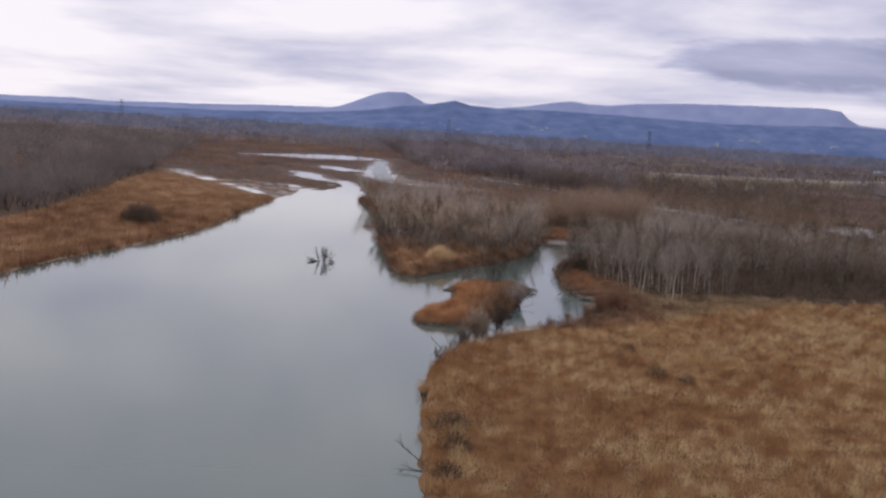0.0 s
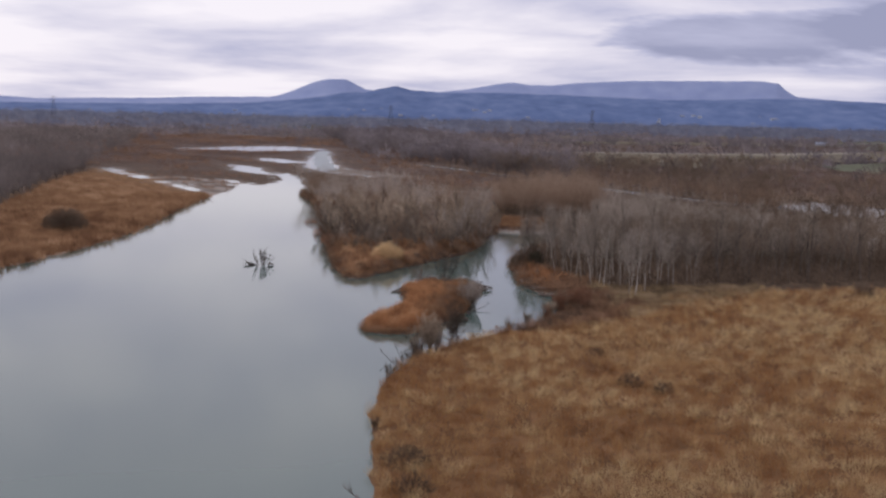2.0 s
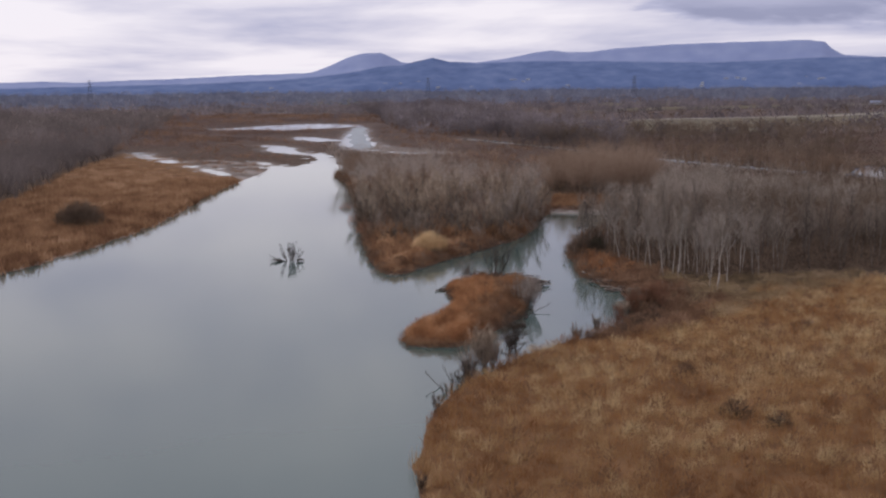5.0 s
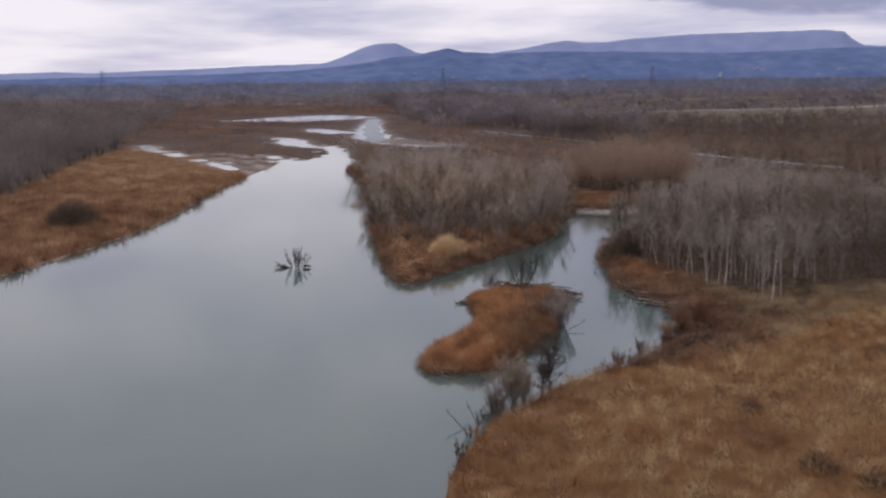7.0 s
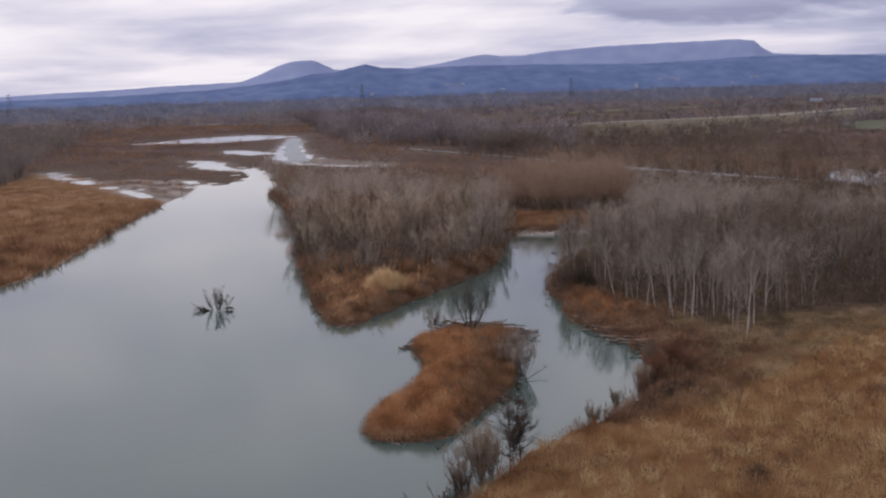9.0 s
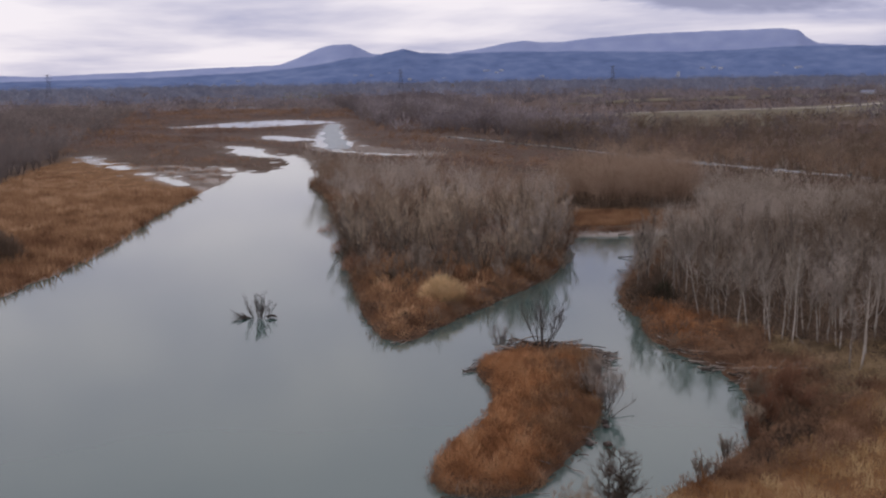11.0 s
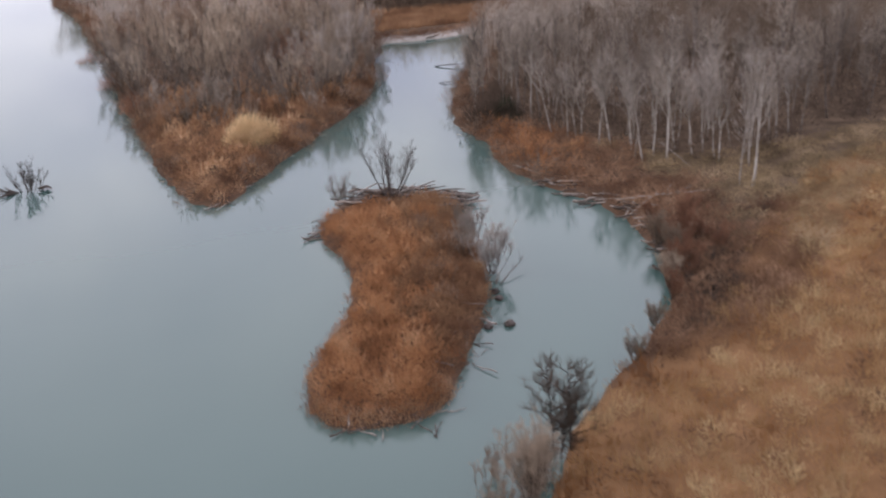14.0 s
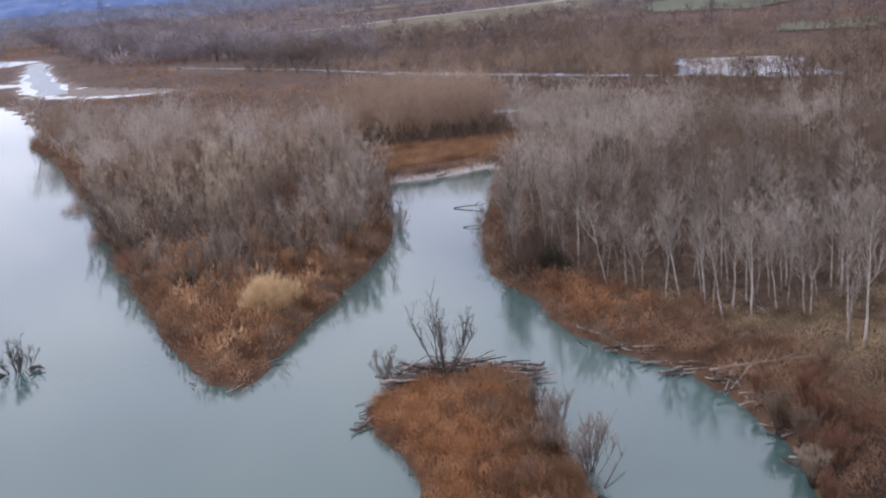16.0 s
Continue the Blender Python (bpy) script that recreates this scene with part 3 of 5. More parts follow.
def poplar(seed, height=13.0, boughs=20, subs=5, twigs=9, bare=0.4, spread=0.34, twist=0.5, tilt=(0.55, 1.0), rise=0.3):
    rng = random.Random(seed)
    trunk, crown = Sticks(), Sticks()
    pts, p = [], Vector((0, 0, -0.4))
    lean = Vector((rng.uniform(-0.06, 0.06), rng.uniform(-0.06, 0.06), 0))
    for j in range(9):
        pts.append(p.copy())
        p = p + Vector((lean.x + rng.uniform(-0.05, 0.05) * twist, lean.y + rng.uniform(-0.05, 0.05) * twist, 1)) * (height * 0.92 + 0.4) / 8
    r0 = 0.0108 * height
    trunk.prism(pts, [r0 * (1 - 0.88 * j / 8) for j in range(9)], 6)
    for f in range(rng.choice((1, 2, 3))):  # leading forks
        k = rng.uniform(0.28, 0.6) * 8
        o = pts[int(k)].lerp(pts[int(k) + 1], k - int(k))
        turn, q, steep, chain = rng.uniform(0, 6.28), o.copy(), rng.uniform(0.35, 0.7), [o]
        for _ in range(3):
            q = q + way(rng, steep, turn) * height * 0.11
            steep *= 0.55
            chain.append(q.copy())
        trunk.prism(chain, [r0 * 0.5, r0 * 0.38, r0 * 0.25, r0 * 0.08], 4)
        for _ in range(4):
            o2 = chain[1].lerp(chain[3], rng.random())
            bough(crown, rng, o2, way(rng, rng.uniform(0.3, 1.1), rng.uniform(0, 6.28)), height * 0.13, 0.04, subs, twigs, 0.95, 0.022, 0.3, trunk)
    for b in range(boughs):
        k = bare + (0.97 - bare) * (b + rng.random()) / boughs
        j = min(int(k * 8), 7)
        o = pts[j].lerp(pts[j + 1], k * 8 - j)
        length = height * (spread * (1.15 - k) + 0.07) * rng.uniform(0.75, 1.25)
        bough(crown, rng, o, way(rng, rng.uniform(*tilt), rng.uniform(0, 6.28)), length, 0.05, subs, twigs, 0.95, 0.022, rise, trunk)
    return trunk.arrays(), crown.arrays()


def willow(seed, height=10.0, stems=6, boughs=8, subs=4, twigs=8, open_=0.6, stem_r=0.11, tw=0.03, arch=0.0):
    """Many stems from one foot, fanning out (arch bends them up again), each with feathery boughs."""
    rng = random.Random(seed)
    trunk, crown = Sticks(), Sticks()
    for s in range(stems):
        turn = 6.28 * (s + rng.random() * 0.7) / stems
        d = way(rng, rng.uniform(0.08, open_), turn)
        pts, p = [], Vector((rng.uniform(-0.3, 0.3), rng.uniform(-0.3, 0.3), -0.4))
        h = height * rng.uniform(0.65, 1.0)
        for j in range(6):
            pts.append(p.copy())
            d = (d + Vector((rng.uniform(-0.08, 0.08), rng.uniform(-0.08, 0.08), 0.05 + arch * j * 0.08))).normalized()
            p = p + d * h / 5
        trunk.prism(pts, [stem_r * (1 - 0.85 * j / 5) for j in range(6)], 5)
        for b in range(boughs):
            k = rng.uniform(0.3, 0.98)
            j = min(int(k * 5), 4)
            o = pts[j].lerp(pts[j + 1], k * 5 - j)
            bough(crown, rng, o, (d + way(rng, rng.uniform(0.5, 1.2), rng.uniform(0, 6.28))).normalized(), height * rng.uniform(0.14, 0.28), 0.035, subs, twigs, height * 0.085, tw, 0.25, trunk if arch else None)
    return trunk.arrays(), crown.arrays()


def joined(a, b):
    return np.vstack([a[0], b[0]]), np.vstack([a[1], b[1] + len(a[0])])


def sketch_tree(seed, height, radius, slivers, w, bare=0.3, trunk_w=0.22, stems=1, boughs=11):
    """A tree for the distance: stems that fan out into limbs, and fine twigs along them, with gaps and an uneven outline."""
    rng = random.Random(seed)
    st = Sticks()
    limbs = []
    for s in range(stems):
        a, tilt = rng.uniform(0, 6.28), rng.uniform(0.1, 0.45) if stems > 1 else rng.uniform(0, 0.06)
        top = way(rng, tilt, a) * height * rng.uniform(0.7, 0.92)
        foot = Vector((0, 0, -0.4))
        if trunk_w:
            st.prism([foot, top * 0.8], [trunk_w / 2 / stems ** 0.5, trunk_w / 6], 3)
        for k in range(max(3, boughs // stems)):
            o = foot.lerp(top, rng.uniform(bare, 0.8))
            turn, z = 2.4 * k + rng.uniform(-0.5, 0.5) + a, rng.uniform(0.5, 1.0) ** 0.8
            r = radius * rng.uniform(0.65, 1.1) * math.sqrt(max(1 - ((z - 0.6) / 0.46) ** 2, 0.05))
            e = Vector((r * math.cos(turn) + 0.4 * top.x, r * math.sin(turn) + 0.4 * top.y, max(z * height, o.z + 0.08 * height)))
            m = o.lerp(e, 0.55) - Vector((0, 0, 0.04 * height))
            st.sliver(o, m.lerp(e, 0.4), w * 1.3, rng)
            limbs.append((o, m, e))
    for _ in range(slivers):
        o, m, e = rng.choice(limbs)
        k = rng.uniform(0.15, 1.0) ** 0.7
        p = o.lerp(m, min(2 * k, 1)) if k < 0.5 else m.lerp(e, 2 * k - 1)
        p = p + Vector((rng.gauss(0, 1), rng.gauss(0, 1), rng.gauss(0, 0.7))) * radius * 0.13
        d = ((e - o).normalized() * 0.8 + Vector((0, 0, 0.35)) + 0.75 * way(rng, rng.uniform(0, 3.1), rng.uniform(0, 6.28))).normalized()
        st.sliver(p - d * height * 0.02, p + d * height * rng.uniform(0.06, 0.14), w, rng)
    return st.arrays()


def tuft(seed, blades, height, spread, w, lean):
    rng = random.Random(seed)
    st = Sticks()
    for _ in range(blades):
        a, r = rng.uniform(0, 6.28), spread * math.sqrt(rng.random())
        p = Vector((r * math.cos(a), r * math.sin(a), -0.1))
        q = p + way(rng, rng.uniform(0, lean), rng.uniform(0, 6.28)) * height * rng.uniform(0.6, 1.1)
        st.sliver(p, q, w, rng)
    return st.arrays()


def dome(seed, slivers, height, radius, w):
    """A rounded bush of short slivers."""
    rng = random.Random(seed)
    st = Sticks()
    for _ in range(slivers):
        t, a = math.acos(rng.random()), rng.uniform(0, 6.28)
        n = way(rng, t, a)
        k = rng.uniform(0.25, 1.0) ** 0.6
        p = Vector((n.x * radius * k, n.y * radius * k, n.z * height * k))
        d = (n + Vector((0, 0, 0.6)) + 0.6 * way(rng, rng.uniform(0, 3.1), rng.uniform(0, 6.28))).normalized()
        st.sliver(p - d * height * 0.12, p + d * height * rng.uniform(0.1, 0.25), w, rng)
    return st.arrays()


# ---- scattering ----
def jittered(poly, step, seed):
    """Points about step apart inside a polygon, on dry land."""
    poly = np.asarray(poly, float)
    r = np.random.RandomState(seed)
    lo, hi = poly.min(0), poly.max(0)
    gx, gy = np.meshgrid(np.arange(lo[0], hi[0], step), np.arange(lo[1], hi[1], step))
    P = np.column_stack([gx.ravel(), gy.ravel()]) + r.uniform(-0.5, 0.5, (gx.size, 2)) * step
    return P[inside(P, poly)]


def planted(name, templates, P, size, mat, label, category, seed, size_var=0.25, squash=None, tint=None, mottle=0.12):
    """One joined object of many small plants."""
    r = np.random.RandomState(seed)
    n = len(P)
    Z = ground_height(P)
    which = r.randint(0, len(templates), n)
    s = size * r.uniform(1 - size_var, 1 + size_var, n)
    if squash is not None:
        s = s * squash
    a = r.uniform(0, 2 * np.pi, n)
    tint = r.uniform(0, 1, n) if tint is None else np.clip(tint + r.uniform(-mottle, mottle, n), 0, 1)
    Vs, Fs, Ts, base = [], [], [], 0
    for k, (tv, tf) in enumerate(templates):
        idx = np.nonzero(which == k)[0]
        if not len(idx):
            continue
        c, sn = np.cos(a[idx])[:, None], np.sin(a[idx])[:, None]
        x = (tv[None, :, 0] * c - tv[None, :, 1] * sn) * s[idx, None] + P[idx, 0:1]
        y = (tv[None, :, 0] * sn + tv[None, :, 1] * c) * s[idx, None] + P[idx, 1:2]
        z = tv[None, :, 2] * s[idx, None] + Z[idx, None]
        Vs.append(np.stack([x, y, z], -1).reshape(-1, 3))
        Fs.append((tf[None] + (np.arange(len(idx)) * len(tv))[:, None, None]).reshape(-1, 3) + base)
        Ts.append(np.repeat(tint[idx], len(tv)))
        base += len(idx) * len(tv)
    ob = new(name, mesh_from(name, np.vstack(Vs), np.vstack(Fs), {"tint": np.concatenate(Ts)}, mat))
    return tagged(ob, label, category, kind="stuff")


def dry(P, margin=0.3):
    d = shore(P)
    return P[d > margin], d[d > margin]


# ---- reeds and herbs ----
# field by the near bank
P, D = dry(jittered([(-6, 84), (-6, 200), (6, 224), (16, 231), (28, 238), (40, 246), (50, 258), (58, 266), (70, 277), (84, 283), (118, 290), (150, 300), (150, 84)], 0.88, 1))
belt = inside(P, [(28, 226), (29, 232), (43, 240), (56, 252), (68, 264), (88, 278), (96, 296), (40, 300), (20, 240)])
ok = ~belt | (waves(P, 12, 171) + 0.5 * waves(P, 4, 172) > 0.35)
ok &= waves(P, 3.4, 173) + 0.6 * waves(P, 10, 174) > -0.85
P, D = P[ok], D[ok]
tall = 1.0 + 0.2 * waves(P, 14, 3) + 0.28 * waves(P, 3.4, 173)
# low tufts are tinted darker too, painting shade into the gaps between tussocks
planted("reed_bed", [tuft(i, 12, 1.5, 0.6, 0.06, 0.8) for i in range(3)] + [dome(30 + i, 13, 1.5, 0.62, 0.075) for i in range(4)], P, 1.0, REED, "dense bed of dry tan reeds by the river", "reeds", 11, 0.2, np.clip(tall, 0.5, 1.6),
        0.42 + 0.3 * waves(P, 26, 6) + 0.3 * waves(P, 9, 7) + 0.36 * waves(P, 3.4, 173) + 0.1 * np.clip((P[:, 0] - 25) / 60, -0.3, 1) - 0.25 * np.clip((P[:, 0] - 45) / 30, 0, 1) * np.clip((P[:, 1] - 200) / 40, 0, 1) + 0.46 * np.clip((P[:, 1] - 185) / 40, 0, 1) - (0.2 + 0.6 * (P[:, 1] > 212)) * np.exp(-D / 6) + 0.2 * np.clip((185 - P[:, 1]) / 40, 0, 1))
Q = jittered([(-4, 90), (0, 196), (16, 236), (58, 266), (84, 283), (150, 300), (150, 90)], 2.6, 8)
Q = Q[(shore(Q) > 0.5) & (waves(Q, 17, 81) + 0.6 * waves(Q, 5, 82) > 0.25 - 0.45 * np.clip((Q[:, 1] - 185) / 40, 0, 1))]
planted("weed_clumps", [dome(90 + i, 22, 1.9, 1.0, 0.09) for i in range(5)], Q, 1.0, BRAMBLE, "brown weed clumps among the reeds", "weeds", 83, 0.4, None, 0.2 + 0.2 * waves(Q, 9, 84))
# reeds over the river
P, D = dry(jittered(LEFT_FIELD, 1.5, 2), 1.2)
P, D = P[P[:, 1] > 240], D[P[:, 1] > 240]
ok = P[:, 0] > np.interp(P[:, 1], [390, 470, 520, 600, 730], [-154, -161, -168, -182, -200])
P, D = P[ok], D[ok]
planted("reed_bed", [tuft(20 + i, 7, 1.9, 1.1, 0.22, 0.9) for i in range(5)], P, 1.25, REED_OLIVE, "olive-brown reed bed along the far bank", "reeds", 12, 0.25,
        np.clip(1 + 0.3 * waves(P, 16, 8), 0.5, 1.6) * (1 + 0.55 * np.exp(-D / 5) * (P[:, 1] < 540)) * np.where(P[:, 1] > 540, np.clip(D / 45, 0.16, 1) * np.clip(1.7 - P[:, 1] / 560, 0.45, 1), 1), 0.4 + 0.3 * waves(P, 26, 9) + 0.25 * waves(P, 9, 99) + 0.25 * np.clip((P[:, 1] - 430) / 120, -0.5, 1) - 0.3 * np.exp(-D / 5))
# island
P, D = dry(jittered(ISLAND, 0.55, 3), 0.1)
P, D = P[P[:, 1] < 288.5], D[P[:, 1] < 288.5]
east = (P[:, 0] - np.interp(P[:, 1], [236, 245, 252, 270, 290], [12, 7, 7, 11.5, 12.5]) + 3.4 * waves(P, 7, 94) + 3.0 * waves(P, 2.2, 98) > 0.8)
planted("island_herbs", [dome(45 + i, 22, 1.8, 0.8, 0.075) for i in range(5)], P[east], 1.0, REED_OLIVE, "dull brown weeds and brambles on the island's lee side", "herbs", 95, 0.3, np.clip(1 + 0.4 * waves(P[east], 5, 96), 0.5, 1.7), 0.18 + 0.4 * waves(P[east], 4, 97))
P, D = P[~east], D[~east]
planted("island_herbs", [dome(40 + i, 22, 1.7, 0.75, 0.075) for i in range(5)], P, 1.0, RUST, "rust-coloured dry herbs covering a small island", "herbs", 13, 0.2,
        np.clip(0.65 + D / 6, 0.6, 1.2) * np.clip(1 + 0.3 * waves(P, 6, 10), 0.5, 1.5), 0.5 + 0.45 * waves(P, 5, 12))
P = jittered([(-12, 226), (28, 226), (28, 300), (-4, 300)], 0.7, 41)
d = line_distance(P, ISLE, True) * np.where(inside(P, ISLE), 1, -1)
P = P[(d > -0.35) & (d < 0.7) & (waves(P, 5, 42) > -0.6)]
planted("island_fringe", [dome(46 + i, 16, 1.1, 0.75, 0.06) for i in range(4)], P, 1.0, BRAMBLE, "ragged brown stems hanging over the island's waterline", "herbs", 43, 0.4, None, 0.3 + 0.4 * waves(P, 4, 44))
P = jittered([(-7, 231), (8, 231), (9, 238), (-6, 239)], 0.5, 47)
P = P[(shore(P) > -0.3) & (shore(P) < 1.6)]
planted("island_fringe", [tuft(48 + i, 9, 1.3, 0.4, 0.05, 0.8) for i in range(3)], P, 1.0, REED_OLIVE, "pale dry stems round the island's foot", "reeds", 49, 0.3, None, 0.8)
# fringe of the side channel
FRINGE = [(31, 329), (30, 300), (31, 290), (36, 277), (37, 268), (34, 255), (29, 246), (23, 236), (29, 232), (43, 240), (56, 252), (68, 264), (88, 278), (96, 292), (66, 288), (56, 290), (52, 300), (46, 314), (38, 324)]
P, D = dry(jittered(FRINGE, 0.72, 4), 0.1)
dull = D + 3.0 * waves(P, 6, 86) + 1.5 * waves(P, 2.5, 85) > np.interp(P[:, 1], [234, 245, 256, 270, 290, 308, 320, 328], [3, 4, 7, 10, 11, 11, 7, 1])
olive = dull & (P[:, 0] > 52 + 5 * waves(P, 9, 76) + 2 * waves(P, 3, 77))
dark = dull & ~olive
planted("bank_herbs", [dome(55 + i, 20, 1.6, 1.1, 0.085) for i in range(5)], P[dark], 1.0, BRAMBLE, "dark red-brown brambles and weeds on the channel bank", "herbs", 87, 0.3, np.clip(1 + 0.55 * waves(P[dark], 7, 88), 0.4, 1.9), 0.4 + 0.45 * waves(P[dark], 9, 89))
planted("bank_herbs", [dome(58 + i, 26, 1.1, 1.2, 0.06) for i in range(4)], P[olive], 1.0, WEED, "olive-brown weeds below the poplars", "herbs", 78, 0.3, np.clip(1 + 0.4 * waves(P[olive], 6, 79), 0.4, 1.7), 0.55 + 0.4 * waves(P[olive], 8, 80))
P, D = P[~dull], D[~dull]
bright = np.hypot((P[:, 0] - 38.5) / 7, (P[:, 1] - 308) / 13) + 0.5 * waves(P, 5, 90) + 0.3 * waves(P, 2, 93) < 1.0
for who, mt, lab, sd in ((bright, RUST, "rust-coloured dry herbs on the channel bank", 14), (~bright, BRAMBLE, "brown dry herbs and brambles on the channel bank", 94)):
    planted("bank_herbs", [dome(50 + i, 18, 1.5, 0.9, 0.085) for i in range(5)], P[who], 1.0, mt, lab, "herbs", sd, 0.25,
            np.clip(0.65 + D[who] / 8, 0.6, 1.2) * np.clip(1 + 0.35 * waves(P[who], 8, 13), 0.4, 1.6), np.where(bright[who], 0.4, 0.55) + 0.4 * waves(P[who], 6, 14))
# point between river and channel
TIP = [(-13, 303), (-9, 300), (-4, 307), (9, 330), (26, 361), (32, 392), (26, 380), (18, 362), (0, 372), (-17, 375), (-22, 400), (-25, 395), (-19, 345)]
P, D = dry(jittered(TIP, 0.8, 5), 0.1)
planted("bank_herbs", [dome(60 + i, 18, 1.6, 1.0, 0.095) for i in range(5)], P, 1.0, HERB, "brown dry herbs and brambles on the wooded point", "herbs", 15, 0.3,
        np.clip(0.65 + D / 8, 0.6, 1.3) * np.clip(1 + 0.6 * waves(P, 5, 15), 0.35, 2.2), 0.5 + 0.5 * waves(P, 5, 16))
# overgrown shores of the point and the wood
P = jittered([(-60, 300), (75, 300), (75, 432), (-10, 432), (-20, 600), (-60, 600)], 0.9, 61)
d = shore(P)
P, D = P[(d > 0.1) & (d < 6)], d[(d > 0.1) & (d < 6)]
planted("bank_herbs", [dome(65 + i, 16, 1.5, 1.0, 0.1) for i in range(5)], P, 1.0, BRAMBLE, "brown weeds hanging over the shores of the woods", "herbs", 62, 0.35, np.clip(1 + 0.4 * waves(P, 7, 63), 0.4, 1.7), 0.3 + 0.3 * waves(P, 8, 64))
# bushes leaning out over the water
P = jittered([(-60, 318), (75, 280), (75, 432), (-10, 432), (-20, 600), (-60, 600)], 2.3, 191)
d = shore(P)
P = P[(d > -0.2) & (d < 1.4) & (waves(P, 20, 192) > -0.35) & ~((P[:, 0] > 38) & (P[:, 1] > 400))]
planted("shore_bushes", [dome(480 + i, 64, 2.6, 2.0, 0.085) for i in range(5)], P, 1.0, TWIG_DIM, "brown winter bushes leaning over the water's edge", "bushes", 193, 0.4, np.clip(1 + 0.4 * waves(P, 14, 194), 0.5, 1.7), 0.35 + 0.4 * waves(P, 12, 195))
# orange reed belt behind the inlet
P, D = dry(jittered([(40, 424), (44, 452), (60, 452), (90, 446), (96, 425), (74, 424)], 0.9, 6), 2)
planted("reed_bed", [tuft(70 + i, 8, 2.0, 0.8, 0.16, 0.5) for i in range(4)], P, 1.0, REED_OLIVE, "tawny reed belt behind the inlet", "reeds", 16, 0.2, None, 0.2 + 0.25 * waves(P, 9, 17))
# low scrub on the flood plain
SCRUB = [(-330, 620), (-186, 720), (-150, 676), (-122, 668), (-90, 642), (-74, 640), (-60, 700), (-46, 620), (-30, 560), (30, 530), (80, 555), (110, 480), (280, 420), (420, 520), (520, 900), (330, 860), (100, 900), (60, 1250), (-330, 1500)]
P, D = dry(jittered(SCRUB, 4.8, 7), 1.2)
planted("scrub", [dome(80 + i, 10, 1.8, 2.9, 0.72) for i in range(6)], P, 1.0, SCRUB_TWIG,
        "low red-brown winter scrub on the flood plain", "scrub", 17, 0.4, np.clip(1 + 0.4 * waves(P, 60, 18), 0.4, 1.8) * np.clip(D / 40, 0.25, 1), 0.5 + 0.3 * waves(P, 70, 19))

P, D = dry(jittered(SCRUB, 6.5, 171), 4)
clump = (waves(P * np.array([1.0, 0.45]), 45, 172) + 0.6 * waves(P, 16, 173) > 0.25) & (P[:, 0] < 90)
P, D = P[clump], D[clump]
planted("scrub", [dome(86 + i, 24, 3.0, 3.0, 0.34) for i in range(5)], P, 1.0, BRAMBLE, "dark red-brown thorn clumps on the flood plain", "scrub", 174, 0.45, np.clip(D / 30, 0.4, 1.1), 0.55 + 0.4 * waves(P, 40, 175))

P, D = dry(jittered([(-150, 668), (-122, 656), (-90, 628), (-80, 590), (-82, 560), (-100, 582), (-118, 618)], 2.6, 176), 0.6)
P = P[waves(P, 12, 177) > 0.05]
planted("scrub", [dome(95 + i, 30, 1.5, 1.5, 0.16) for i in range(4)], P, 1.0, BRAMBLE, "low brown scrub on the gravel bar", "scrub", 178, 0.5)

# ---- trees as single things ----
POPLARS = [poplar(100 + i, 13.5 + i * 0.5, 16, 5, 9, 0.42, 0.32, 1.6) for i in range(6)]
WILLOWS = [willow(200 + i, 9.5 + 0.5 * i, 8, 9, 5, 9, 0.8 + 0.1 * i, 0.11, 0.023, 1.0) for i in range(6)]


def tree_model(name, arrays, bark, twig, label, category, group):
    root = thing(name, (0, 0, 0), label, category, group)
    part("trunk", mesh_from("trunk", *arrays[0], None, bark), root)
    part("crown", mesh_from("crown", *arrays[1], None, twig), root)
    return root


def plant_trees(models, places, seed, low=0.8, high=1.15, lean=0.06):
    """Copies of the models; the models themselves take the first places."""
    r = random.Random(seed)
    Z = ground_height(np.array(places))
    for i, ((x, y), z) in enumerate(zip(places, Z)):
        s = r.uniform(low, high)
        m = Matrix.LocRotScale((x, y, float(z)), Euler((r.uniform(-lean, lean), r.uniform(-lean, lean), r.uniform(0, 6.28))), (s, s, s))
        if i < len(models):
            models[i].matrix_basis = m
        else:
            copy_thing(models[i % len(models)], m)


RIGHT_WOOD = [(38, 334), (39, 322), (46, 313), (50, 300), (53, 291), (60, 284), (66, 285), (80, 292), (118, 299), (180, 318), (260, 350), (250, 440), (180, 470), (110, 482), (88, 470), (80, 440), (76, 424), (71, 404), (62, 394), (54, 374), (44, 354)]
TIP_WOOD = [(-20, 366), (-24, 388), (-28, 428), (-35, 472), (-41, 518), (-46, 556), (-38, 590), (-20, 572), (0, 545), (30, 522), (42, 492), (40, 455), (34, 425), (29, 394), (23, 360), (11, 352), (-3, 356)]
NORTH_WOOD = [(50, 458), (78, 452), (92, 480), (82, 545), (48, 535), (44, 480)]
LEFT_WOOD = [(-160, 436), (-166, 478), (-174, 520), (-188, 600), (-194, 660), (-200, 730), (-214, 790), (-242, 1000), (-330, 1420), (-620, 1420), (-700, 900), (-450, 420), (-260, 330), (-190, 340)]

